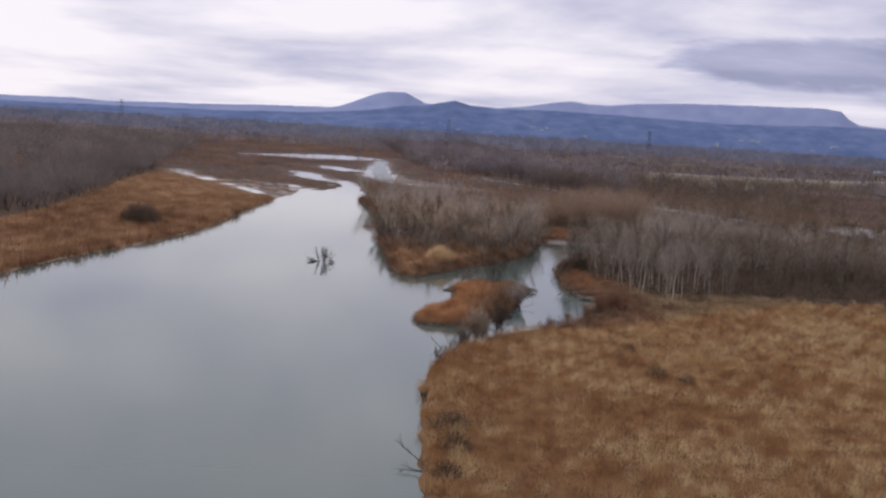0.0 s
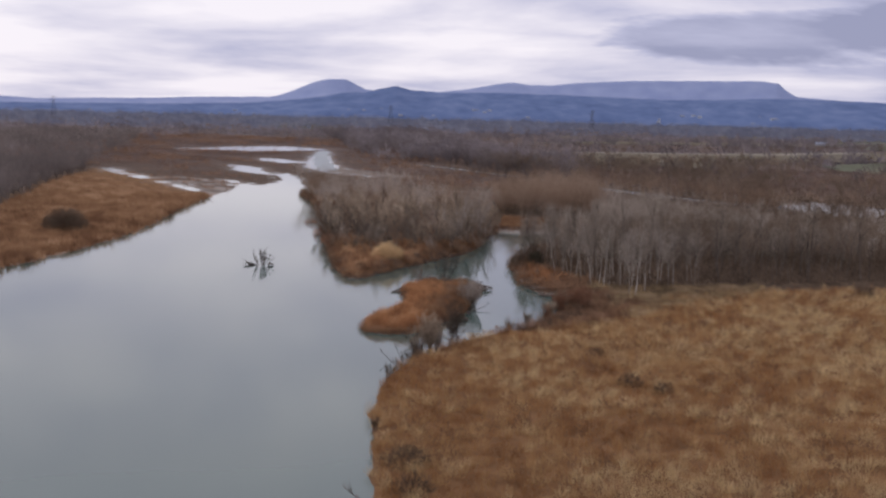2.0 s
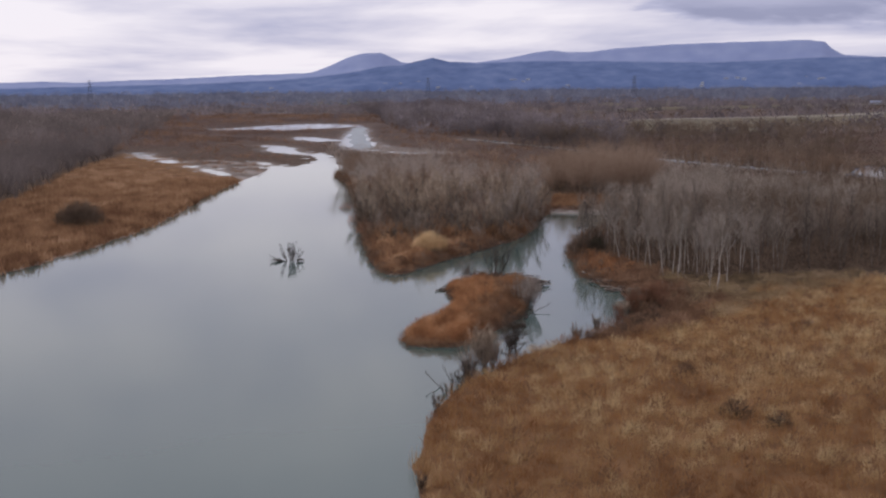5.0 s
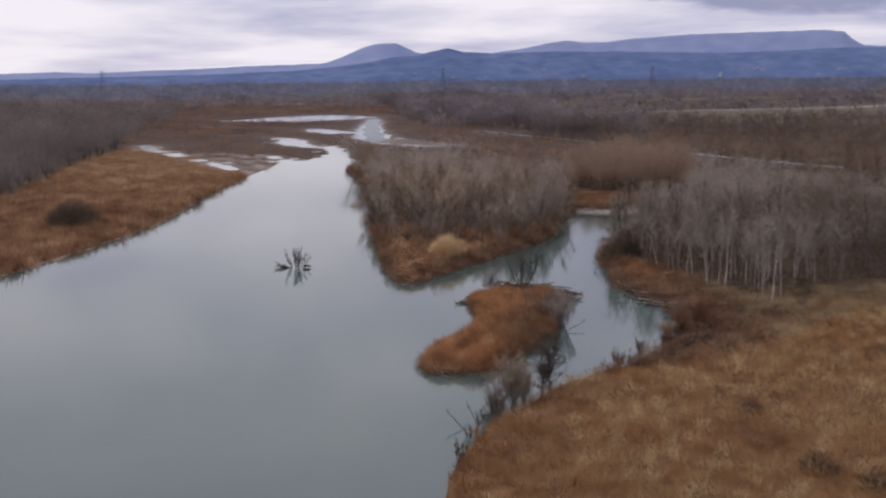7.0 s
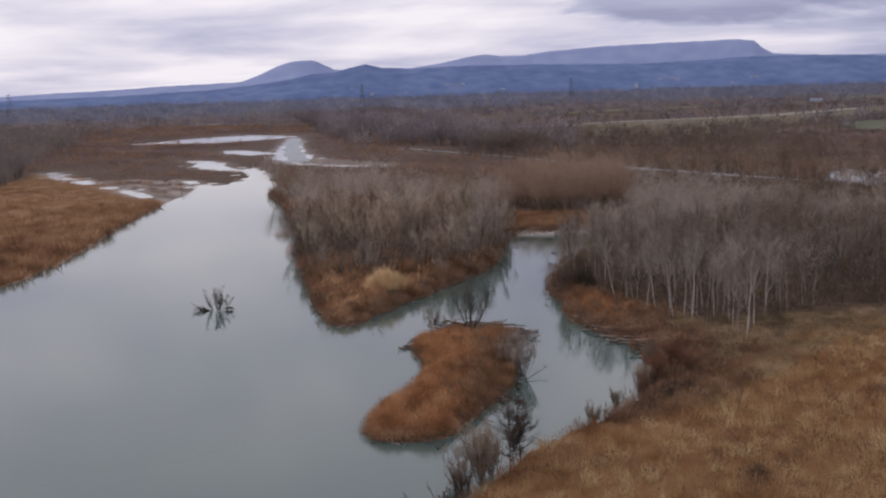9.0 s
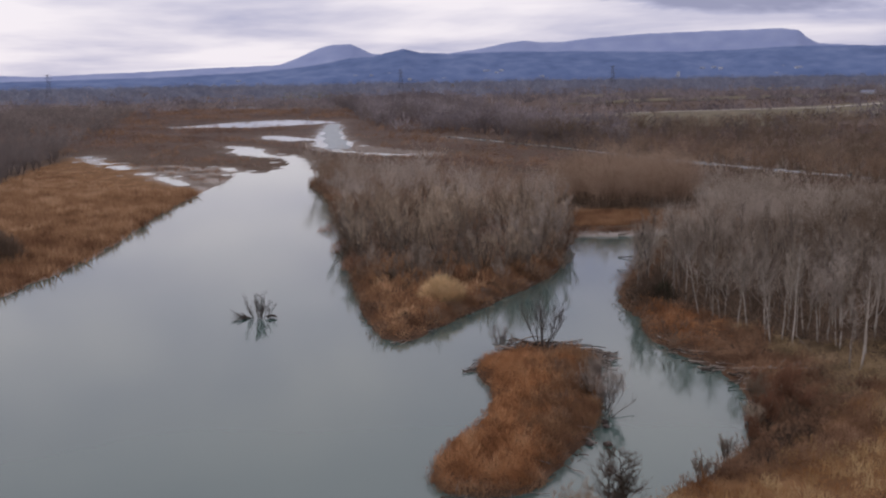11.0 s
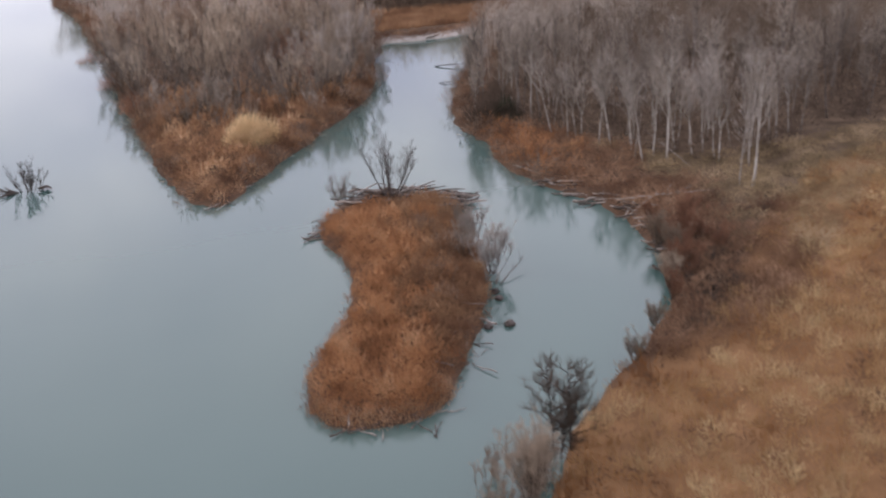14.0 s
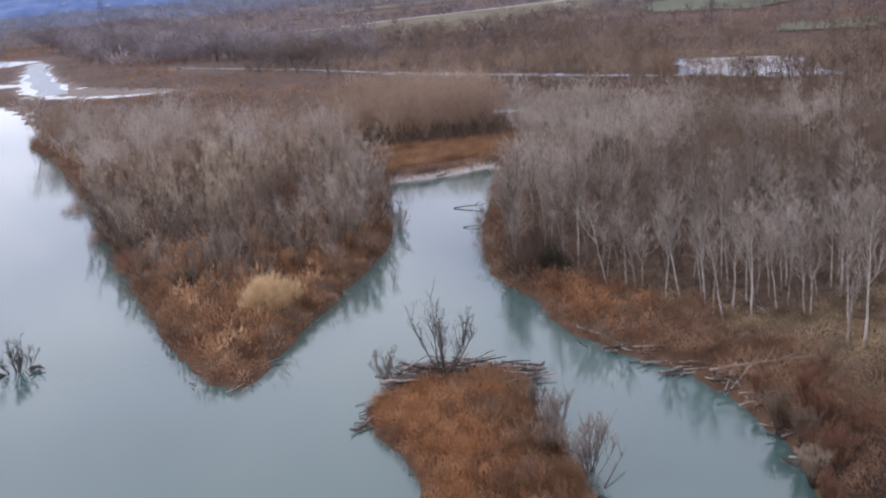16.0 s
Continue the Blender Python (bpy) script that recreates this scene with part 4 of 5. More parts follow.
EDGE = [(36.5, 327), (40.8, 336), (45, 332), (45, 322), (45, 312), (46.5, 309), (48.5, 308), (49, 302), (50, 300), (54.5, 301.5), (51, 291), (56.5, 294), (58.5, 295), (60, 290), (63, 282), (65, 291), (57.5, 275), (58.5, 273.5), (42, 328), (47, 316), (52, 297), (54, 289), (72, 290), (78, 293)]
wood = jittered(RIGHT_WOOD, 4.9, 21)
wood = wood[np.argsort(wood[:, 1] + 0.35 * wood[:, 0])]
wood = wood[shore(wood) > 1.5]
near_right, rest_right = wood[:150], wood[150:]
pale = [tree_model("poplar_tree", a, BARK_PALE, TWIG_PALE if i in (1, 4) else TWIG, "bare pale-barked poplar at the edge of the wood", "tree", "pale poplars at the wood's edge") for i, a in enumerate(POPLARS)]
plant_trees(pale, EDGE + [tuple(p) for p in near_right[:22]], 31, 0.82, 1.22, 0.12)
grey = [tree_model("poplar_tree", a, BARK_GREY, TWIG, "bare grey poplar in the river wood", "tree", "poplars in the river wood") for a in POPLARS]
plant_trees(grey, [tuple(p) for p in near_right[22:]], 32, 0.75, 1.15, 0.12)
tipw = jittered(TIP_WOOD, 6.6, 22)
tipw = tipw[shore(tipw) > 1.5]
tipw = tipw[np.argsort(tipw[:, 1])]
FANS = [(-5.6, 361), (-14, 366), (7, 361), (-19, 373), (-1, 371), (12, 368), (-21, 388), (-10, 382), (5, 383), (16, 380), (-23, 404), (-12, 400)]
near_tip, rest_tip = tipw[:90], tipw[90:]
apart = np.min(np.hypot(*(near_tip[:, None] - np.array(FANS)[None]).transpose(2, 0, 1)), 1)
near_tip = near_tip[apart > 4.5]
fan = [tree_model("willow_tree", willow(220 + i, 11.5, 9, 9, 4, 5, 1.05, 0.17, 0.026, 1.15), BARK_TAN, (TWIG_TAN, TWIG_WARM, TWIG, TWIG_TAN)[i], "spreading bare willow with tan limbs fanning out", "tree", "willows on the point") for i in range(4)]
plant_trees(fan, FANS, 35, 0.8, 1.15, 0.1)
wil = [tree_model("willow_tree", a, (BARK_TAN, BARK_GREY)[i % 3 == 2], (TWIG_TAN, TWIG_WARM, TWIG_TAN, TWIG, TWIG_RUST, TWIG_TAN)[i], "bare grey-brown willow on the wooded point", "tree", "willows on the point") for i, a in enumerate(WILLOWS)]
plant_trees(wil, [tuple(p) for p in near_tip], 33, 0.6, 1.4, 0.12)
shore_wil = [tree_model("willow_tree", willow(240 + i, 10.5, 6, 9, 4, 7, 0.65, 0.1, 0.032), BARK_PALE, TWIG_PALE, "pale bare willow leaning over the side channel", "tree", "pale willows by the channel") for i in range(3)]
plant_trees(shore_wil, [(18, 360), (21.5, 367), (24.5, 374), (20, 378), (28, 388), (15.5, 369), (25, 386), (30, 400), (23, 396), (28, 410)], 34, 0.95, 1.25, 0.16)
low = jittered([(-17, 340), (-8, 338), (2, 340), (12, 343), (19, 354), (24, 362), (10, 356), (-4, 358), (-14, 366), (-19, 366)], 5.0, 141)
rim = jittered([(-60, 352), (60, 352), (40, 420), (-10, 600), (-60, 600)], 4.2, 142)
d = shore(rim)
rim = rim[(d > 0.4) & (d < 3.2) & (rim[:, 0] < 40) & ~((rim[:, 0] > 30) & (rim[:, 1] > 395))]
small = [tree_model("willow_shrub", willow(230 + i, 5.6 + 0.5 * i, 7, 6, 4, 6, 0.75, 0.06, 0.03), BARK_GREY, (TWIG, TWIG_WARM, TWIG)[i], "low bare willow bush at the edge of the wood", "shrub", "low willows round the point") for i in range(3)]
plant_trees(small, [tuple(p) for p in np.vstack([low, rim[rim[:, 1] < 470]])], 143, 0.7, 1.25, 0.15)

# ---- woods further off ----
MID = [sketch_tree(300 + i, 12.0, 3.3, 250, 0.06, 0.3, 0.2) for i in range(6)]
MID_FAR = [sketch_tree(310 + i, 11.5, 3.6, 170, 0.085, 0.25, 0.2) for i in range(6)]
MID_BROAD = [sketch_tree(320 + i, 9.5, 4.4, 300, 0.065, 0.15, 0.3, 4) for i in range(6)]


def view_wedge(P):
    """Halves growth behind the wood, towards the stream, in a wedge fitted to the camera's view."""
    return np.where((P[:, 1] - 457 > -2.05 * (P[:, 0] - 104)) & (P[:, 1] - 371 > 1.25 * (P[:, 0] - 146)), 0.5, 1.0)


back = (rest_right[:, 1] > 385) | (rest_right[:, 0] > 150)
fore = rest_right[~back]
dim = (fore[:, 0] > 74 + 10 * waves(fore, 30, 112)) & (fore[:, 1] < 376 + 12 * waves(fore, 25, 111)) | (waves(fore, 20, 234) + 0.5 * waves(fore, 8, 235) > 0.75)
planted("poplar_wood", MID, fore[~dim], 1.0, TWIG, "grey bare poplar wood on the flood plain", "wood", 41, 0.3, (1 + 0.22 * waves(fore[~dim], 22, 113)) * view_wedge(fore[~dim]), 0.5 + 0.5 * waves(fore[~dim], 20, 114))
planted("poplar_wood", MID_BROAD, fore[dim], 1.0, TWIG_DIM, "brown bare wood behind the reed field", "wood", 115, 0.35, (1 + 0.25 * waves(fore[dim], 20, 116)) * view_wedge(fore[dim]), 0.3 + 0.4 * waves(fore[dim], 18, 117))
far_side = rest_right[back]
far_side = far_side[(far_side[:, 0] > 152 + 25 * waves(far_side, 40, 161)) | (waves(far_side, 34, 162) > 0.7)]
planted("poplar_wood", MID_FAR, far_side, 1.0, TWIG_DIM, "darker brown bare trees in the poplar wood", "wood", 163, 0.35, (1 + 0.3 * waves(far_side, 30, 164)) * view_wedge(far_side), 0.4 + 0.4 * waves(far_side, 30, 165))
rest = rest_right[back]
rest = rest[~((rest[:, 0] > 152 + 25 * waves(rest, 40, 161)) | (waves(rest, 34, 162) > 0.7))]
planted("poplar_wood", MID_FAR, rest, 1.0, TWIG, "grey-brown bare poplar wood behind the inlet", "wood", 47, 0.3, (1 + 0.25 * waves(rest, 26, 118)) * view_wedge(rest), 0.45 + 0.5 * waves(rest, 30, 119))
brown = waves(rest_tip, 20, 231) + 0.7 * waves(rest_tip, 8, 232) > 0.1
for who, mt, lab, sd in ((rest_tip[~brown], TWIG, "grey bare willow wood on the point", 42), (rest_tip[brown], TWIG_WARM, "brown bare willow wood on the point", 233)):
    planted("willow_wood", MID_BROAD, who, 1.02, mt, lab, "wood", sd, 0.45, 1.0 + 0.35 * waves(who, 20, 121), 0.45 + 0.5 * waves(who, 16, 122), 0.35)
corner = jittered([(34.5, 327), (36, 318), (41, 315), (44, 320), (42, 330), (38, 334)], 2.6, 251)
planted("willow_thicket", [dome(440 + i, 60, 2.6, 4.2, 0.16) for i in range(3)], corner, 1.0, THICKET, "dense dark brown thicket at the wood's corner", "shrub", 252)
thick = jittered(NORTH_WOOD, 3.6, 23)
planted("thicket_wood", MID_BROAD, thick, 1.2, TWIG_WARM, "tall brown willow thicket behind the inlet", "wood", 43, 0.3, np.clip(1.15 - np.hypot((thick[:, 0] - 66) / 40, (thick[:, 1] - 480) / 70) ** 2 * 0.5, 0.6, 1.2) * (1 + 0.2 * waves(thick, 12, 127)))
# dark domes added along the thicket's front to darken its base
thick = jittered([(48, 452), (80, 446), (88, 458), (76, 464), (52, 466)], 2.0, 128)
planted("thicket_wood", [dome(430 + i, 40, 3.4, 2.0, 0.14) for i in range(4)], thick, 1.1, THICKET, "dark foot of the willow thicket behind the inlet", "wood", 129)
P = jittered(LEFT_WOOD, 10.6, 24)
P = P[(shore(P) > 3) & (P[:, 1] < 1420) & (P[:, 0] > -0.5 * P[:, 1] - 40)]
front = (P[:, 0] > -240) & (P[:, 1] < 780)
Q = jittered([(-150, 390), (-157, 470), (-165, 520), (-180, 600), (-188, 660), (-198, 730), (-210, 769), (-240, 769), (-232, 640), (-215, 520), (-215, 390)], 7.4, 124)
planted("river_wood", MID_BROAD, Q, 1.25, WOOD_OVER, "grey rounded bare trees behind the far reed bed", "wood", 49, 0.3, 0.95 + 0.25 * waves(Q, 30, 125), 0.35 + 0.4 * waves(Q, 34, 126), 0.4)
P = P[~front]
FAR = [sketch_tree(340 + i, 10.5, 5.0, 40, 0.4, 0.1, 0.3, 1, 8) for i in range(6)]
FARTHER = [dome(350 + i, 26, 8.0, 5.4, 0.8) for i in range(8)]
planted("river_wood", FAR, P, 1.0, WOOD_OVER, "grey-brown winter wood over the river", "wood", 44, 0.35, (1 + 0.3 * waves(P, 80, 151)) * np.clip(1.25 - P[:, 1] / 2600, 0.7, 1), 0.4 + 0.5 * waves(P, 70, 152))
# fields, hedges and woods of the plain
def flat_patch(name, poly, mat, label, z):
    V = [(x, y, z) for x, y in poly]
    bm = bmesh.new()
    bm.faces.new([bm.verts.new(v) for v in V])
    bmesh.ops.triangulate(bm, faces=bm.faces[:])
    me = bpy.data.meshes.new(name)
    bm.to_mesh(me)
    bm.free()
    me.materials.append(mat)
    return tagged(new(name, me), label, "field", kind="structure")


OPEN_FIELDS = [[(95, 1003), (150, 905), (243, 878), (330, 980), (517, 1075), (640, 1330), (520, 1290), (340, 1165), (212, 1136)], [(620, 1400), (900, 1500), (1100, 1900), (800, 1850), (640, 1700)],
               [(352, 866), (385, 805), (470, 850), (600, 1000), (720, 1270), (655, 1290), (545, 1070), (440, 1010), (372, 960)], [(150, 1370), (300, 1430), (560, 1490), (760, 1660), (540, 1600), (300, 1530)]]
flat_patch("field", OPEN_FIELDS[0], STUBBLE, "olive fallow field on the plain", 1.9)
flat_patch("field", OPEN_FIELDS[1], FIELD, "green winter field on the plain", 1.9)
flat_patch("field", OPEN_FIELDS[2], FIELD, "green winter field beyond the stream", 1.9)
flat_patch("field", [(292, 640), (326, 602), (352, 622), (366, 660), (322, 672)], FIELD, "green strip beyond the side stream", 1.9)
flat_patch("field", OPEN_FIELDS[3], STUBBLE, "olive fallow field below the hills", 1.9)
flat_patch("track", [(112, 1084), (237, 1126), (407, 1165), (560, 1290), (560, 1302), (405, 1176), (236, 1136), (112, 1092)], TRACK, "pale gravel track between fields", 2.0)
rng = random.Random(66)
hedges = []
SORTS = [(STUBBLE, "olive fallow field on the far plain"), (FIELD, "dull green field on the far plain"), (PLOUGH, "bare brown field on the far plain"), (PLOUGH, "bare brown field on the far plain")]
for gy in range(8):
    y0 = 1180 + 200 * gy + 14 * gy * gy
    for gx in range(-7, 12):
        x0 = gx * (190 + 14 * gy) + rng.uniform(-60, 60)
        if (x0 < 40 and y0 < 1750) or (120 < x0 + 80 < 1000 and y0 < 1500) or rng.random() < 0.62:
            continue
        w, h = rng.uniform(110, 260), rng.uniform(60, 150)
        sh, tl = rng.uniform(-50, 50), rng.uniform(-0.12, 0.22)
        quad = [(x0, y0), (x0 + w, y0 + w * tl), (x0 + w + sh, y0 + h + w * tl), (x0 + sh, y0 + h)]
        mt, lab = SORTS[rng.randrange(4)]
        flat_patch("field", quad, mt, lab, 1.7 + 0.02 * len(hedges) % 0.2)
        hedges.append(quad)
r = np.random.RandomState(25)
P = np.column_stack([r.uniform(-1900, 1900, 44000), 480 + 2700 * r.uniform(0, 1, 44000) ** 0.8])
Q = P * np.array([0.4, 1.0])
dens = 0.6 * waves(Q, 150, 26) + 0.5 * waves(Q, 50, 27) + np.clip((P[:, 1] - 1250) / 700, -0.2, 0.55)
beyond = P[:, 0] - 32 - (853 - P[:, 1]) * 0.52
dens += 0.75 * ((beyond > 0) & (P[:, 1] < 980)) * (r.uniform(0, 1, len(P)) < 0.9)
keep = (dens > np.interp(P[:, 1], [900, 1400], [0.42, 0.3])) & (r.uniform(0, 1, len(P)) < np.interp(P[:, 1], [1000, 1800], [1.0, 0.7])) & (np.abs(P[:, 0]) < 0.62 * P[:, 1] + 60) & ~inside(P, LEFT_WOOD)
keep &= ~((P[:, 0] > -260) & (beyond < 0) & (P[:, 1] < 1250)) & ~((P[:, 0] > -260) & (P[:, 0] < -45) & (P[:, 1] < 1400)) | (r.uniform(0, 1, len(P)) < 0.02)
for f in OPEN_FIELDS + hedges:
    keep &= ~inside(P, f)
P = P[keep]
rows = []
for quad in hedges + OPEN_FIELDS:
    q = np.array(quad)
    for a, c in zip(q, np.roll(q, -1, 0)):
        n = int(np.hypot(*(c - a)) / 7)
        t = r.uniform(0, 1, n)[:, None]
        gap = r.uniform(0, 1, n) < 0.75
        rows.append((a + (c - a) * t + r.normal(0, 2.0, (n, 2)))[gap])
stream = smooth([(60, 775), (80, 738), (108, 665), (132, 616), (158, 568), (181, 533), (206, 500), (250, 440), (300, 380)], False, 3)
for k in range(2):
    pick = stream[r.randint(0, len(stream), 110)] + r.normal(0, 3.5, (110, 2))
    rows.append(pick + (np.array([[-10, -7]]) if k else np.array([[9, 7]])))
P = np.vstack([P] + rows)
P = P[shore(P) > 4]
bank = (P[:, 1] < 690) & (P[:, 0] < 360)
t = np.arange(0, 1, 0.0042)
Q = np.column_stack([np.interp(t, np.linspace(0, 1, len(stream)), stream[:, 0]), np.interp(t, np.linspace(0, 1, len(stream)), stream[:, 1])])
Q = (Q + np.array([-8.0, -5.5]) + r.normal(0, 1.6, Q.shape))[r.uniform(0, 1, len(Q)) < 0.88]
Q = np.vstack([Q, np.column_stack([r.uniform(10, 62, 30), np.linspace(852, 760, 30) + r.normal(0, 4, 30)]) + np.array([-9.0, -6.0])])
Q = Q[(shore(Q) > 1.5) & ((waves(Q, 30, 182) > -0.25) | (Q[:, 0] < 110))]
OPEN_GROVE = [sketch_tree(360 + i, 9.5, 4.6, 120, 0.15, 0.05) for i in range(5)]
planted("stream_trees", OPEN_GROVE, Q, 0.42, TWIG_WARM, "row of bare brown trees lining a side stream", "trees", 181, 0.35, None, 0.35 + 0.4 * waves(Q, 40, 183))
Q = jittered([(60, 790), (110, 700), (210, 545), (330, 640), (430, 760), (560, 860), (640, 1010), (520, 1075), (330, 985), (240, 890), (150, 910), (95, 985)], 11.5, 131)
Q = Q[(shore(Q) > 4) & (waves(Q, 70, 132) + 0.5 * waves(Q, 25, 133) > -0.15) & ~inside(Q, OPEN_FIELDS[2])]
lines = []
for off, n, gap in ((14, 110, -0.6), (46, 70, 0.0), (92, 130, -0.4), (140, 130, 0.0)):
    t = r.uniform(0.05, 1, n)
    q = np.column_stack([np.interp(t, np.linspace(0, 1, len(stream)), stream[:, 0]), np.interp(t, np.linspace(0, 1, len(stream)), stream[:, 1])]) + np.array([0.86, 0.5]) * off + r.normal(0, 4.0, (n, 2))
    lines.append(q[waves(q, 45, 201 + off) > gap])
lines.append(np.column_stack([r.uniform(192, 240, 9), r.uniform(484, 500, 9)]))
lines = np.vstack(lines)
lines = lines[(shore(lines) > 2) & ~inside(lines, OPEN_FIELDS[2])]
planted("tree_rows", OPEN_GROVE, lines, 1.25, TWIG_DIM, "rows of dark bare trees beyond the side stream", "trees", 205, 0.35, None, 0.35 + 0.4 * waves(lines, 40, 206))
Q = jittered([(0, 880), (40, 860), (75, 790), (120, 740), (150, 850), (72, 1010), (90, 1060), (70, 1200), (60, 1500), (-110, 1560), (-66, 1250), (-50, 1080), (-30, 950)], 8.6, 211)
Q = Q[(shore(Q) > 5) & (waves(Q * np.array([1.0, 0.5]), 60, 212) + 0.4 * waves(Q, 22, 213) > -0.25) & ~inside(Q, OPEN_FIELDS[0])]
planted("grove", FAR, Q, 1.2, PLAINWOOD, "bare woods beyond the rapids, greyed for haze", "wood", 214, 0.4, 1 + 0.3 * waves(Q, 60, 215), 0.4 + 0.5 * waves(Q, 50, 216))
planted("grove", OPEN_GROVE, Q, 1.05, FARWOOD, "rounded brown winter trees beyond the rapids", "trees", 134, 0.4, 1 + 0.3 * waves(Q, 60, 135), 0.3 + 0.5 * waves(Q, 50, 136))
Q = jittered([(100, 790), (140, 722), (210, 755), (300, 790), (360, 880), (280, 892), (200, 850), (150, 860)], 11, 137)
Q = Q[(waves(Q, 30, 138) > -0.2) & ~inside(Q, OPEN_FIELDS[0])]
planted("grove", OPEN_GROVE, Q, 1.15, TWIG_DIM, "rounded dark winter trees before the fallow field", "trees", 139, 0.4)
edge = smooth([(92, 862), (110, 812), (150, 838), (230, 862), (330, 955), (517, 1055), (640, 1310)], False, 3)
Q = edge[r.randint(0, len(edge), 190)] + r.normal(0, 4.5, (190, 2))
Q = np.vstack([Q, np.column_stack([np.linspace(110, 720, 150), np.interp(np.linspace(110, 720, 150), [110, 250, 420, 720], [1150, 1180, 1235, 1480])]) + r.normal(0, 6, (150, 2))])
Q = Q[~inside(Q, OPEN_FIELDS[0]) & (shore(Q) > 4)]
planted("hedge", OPEN_GROVE, Q, 0.85, THICKET, "dark bare hedges round the fallow field", "hedge", 142, 0.45)
Q = jittered([(108, 560), (134, 556), (142, 532), (168, 508), (192, 482), (190, 440), (176, 470), (150, 505), (126, 530)], 3.4, 185)
Q = Q[(shore(Q) > 3) & (waves(Q, 14, 186) > -0.5)]
planted("stream_scrub", [dome(440 + i, 60, 3.2, 2.6, 0.15) for i in range(5)], Q, 1.0, THICKET, "dark low thicket along a side stream", "bushes", 187, 0.4)
Q = np.column_stack([r.uniform(176, 236, 30), r.uniform(466, 498, 30)])
Q = Q[shore(Q) > 2]
planted("stream_trees", OPEN_GROVE, Q, 1.0, THICKET, "slender dark trees standing before a flooded meadow", "trees", 184, 0.3)
planted("stream_trees", MID_BROAD, P[bank], 1.0, TWIG_WARM, "bare brown trees along a side stream", "trees", 50, 0.35)
P = P[~bank]
near = P[:, 1] < 900
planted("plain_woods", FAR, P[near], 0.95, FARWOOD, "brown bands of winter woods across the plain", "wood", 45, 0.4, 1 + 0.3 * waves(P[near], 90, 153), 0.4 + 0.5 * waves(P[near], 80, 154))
# the farthest woods take the haze-blue colour
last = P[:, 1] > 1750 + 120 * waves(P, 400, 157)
planted("plain_woods", FARTHER, P[last], 1.2, WOOD_BLUE, "woods at the foot of the hills, haze painted blue-grey", "wood", 158, 0.45, 1 + 0.35 * waves(P[last], 160, 155), 0.4 + 0.5 * waves(P[last], 140, 156))
near |= last
planted("plain_woods", FARTHER, P[~near], 1.15, PLAINWOOD, "dark hedges and winter woods below the hills, greyed for haze", "wood", 48, 0.45, 1 + 0.35 * waves(P[~near], 160, 155), 0.4 + 0.5 * waves(P[~near], 140, 156))

# dark undergrowth inside the near woods
P = jittered(TIP_WOOD, 3.0, 29)
P = P[(shore(P) > 0.8) & (P[:, 1] < 470)]
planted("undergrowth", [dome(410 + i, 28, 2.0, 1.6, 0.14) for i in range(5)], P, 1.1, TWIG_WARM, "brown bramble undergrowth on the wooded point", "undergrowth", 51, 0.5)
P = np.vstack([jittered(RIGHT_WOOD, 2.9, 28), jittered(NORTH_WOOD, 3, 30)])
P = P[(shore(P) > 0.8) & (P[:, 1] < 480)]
# real brambles, whose dark colour also stands in for shade behind the trunks
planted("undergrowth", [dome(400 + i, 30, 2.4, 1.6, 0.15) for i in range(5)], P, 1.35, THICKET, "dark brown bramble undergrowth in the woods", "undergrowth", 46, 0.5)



# ---- single bushes, saplings and dead wood ----
def level(x, y):
    return float(ground_height(np.array([(x, y)]))[0])


def stick_mesh(name, pts, radii, mat, sides=6):
    st = Sticks()
    st.prism([Vector(p) for p in pts], radii, sides)
    return mesh_from(name, *st.arrays(), None, mat)


def bush(name, x, y, height, radius, twig, label, seed, slivers=420, w=0.07, stems=7):
    root = thing(name, (x, y, level(x, y) - 0.05), label, "bush")
    rng = random.Random(seed)
    for s in range(stems):
        d = way(rng, rng.uniform(0.1, 0.8), 6.28 * s / stems)
        part("stem", stick_mesh("stem", [(0, 0, -0.2), d * height * 0.4, d * height * 0.75 + Vector((0, 0, 0.1))], [0.05, 0.035, 0.012], BARK_DARK, 4), root)
    part("crown", mesh_from("crown", *dome(seed, slivers, height, radius, w), None, twig), root)
    return root


def sapling(name, x, y, height, bark, twig, label, seed, stems=9, open_=0.4, boughs=5, subs=4, twigs=7, stem_r=0.035, tw=0.028, category="shrub", z=None, arch=0.0):
    root = thing(name, (x, y, (level(x, y) if z is None else z)), label, category)
    a, b = willow(seed, height, stems, boughs, subs, twigs, open_, stem_r, tw, arch)
    part("trunk", mesh_from("trunk", *a, None, bark), root)
    part("crown", mesh_from("crown", *b, None, twig), root)
    return root


# pale grass clump on the point
root = thing("grass_clump", (-1.5, 327.5, level(-1.5, 327.5)), "big rounded clump of pale yellow dry grass", "grass clump")
lumps = [((0, 0, 0), 5.6, 3.6, 1900), ((-2.6, -0.6, 0), 4.2, 2.4, 800), ((2.7, 0.5, 0), 4.6, 2.5, 850), ((0.6, -2.4, 0), 3.8, 2.4, 700), ((-1.0, 2.2, 0), 5.0, 2.6, 700)]
for k, (at, h, rad, n) in enumerate(lumps):
    ob = part("foliage", mesh_from("foliage", *dome(501 + 7 * k, n, h, rad, 0.085), None, STRAW), root)
    ob.location = at
part("stems", mesh_from("stems", *tuft(502, 160, 4.4, 1.6, 0.06, 0.5), None, STRAW), root)
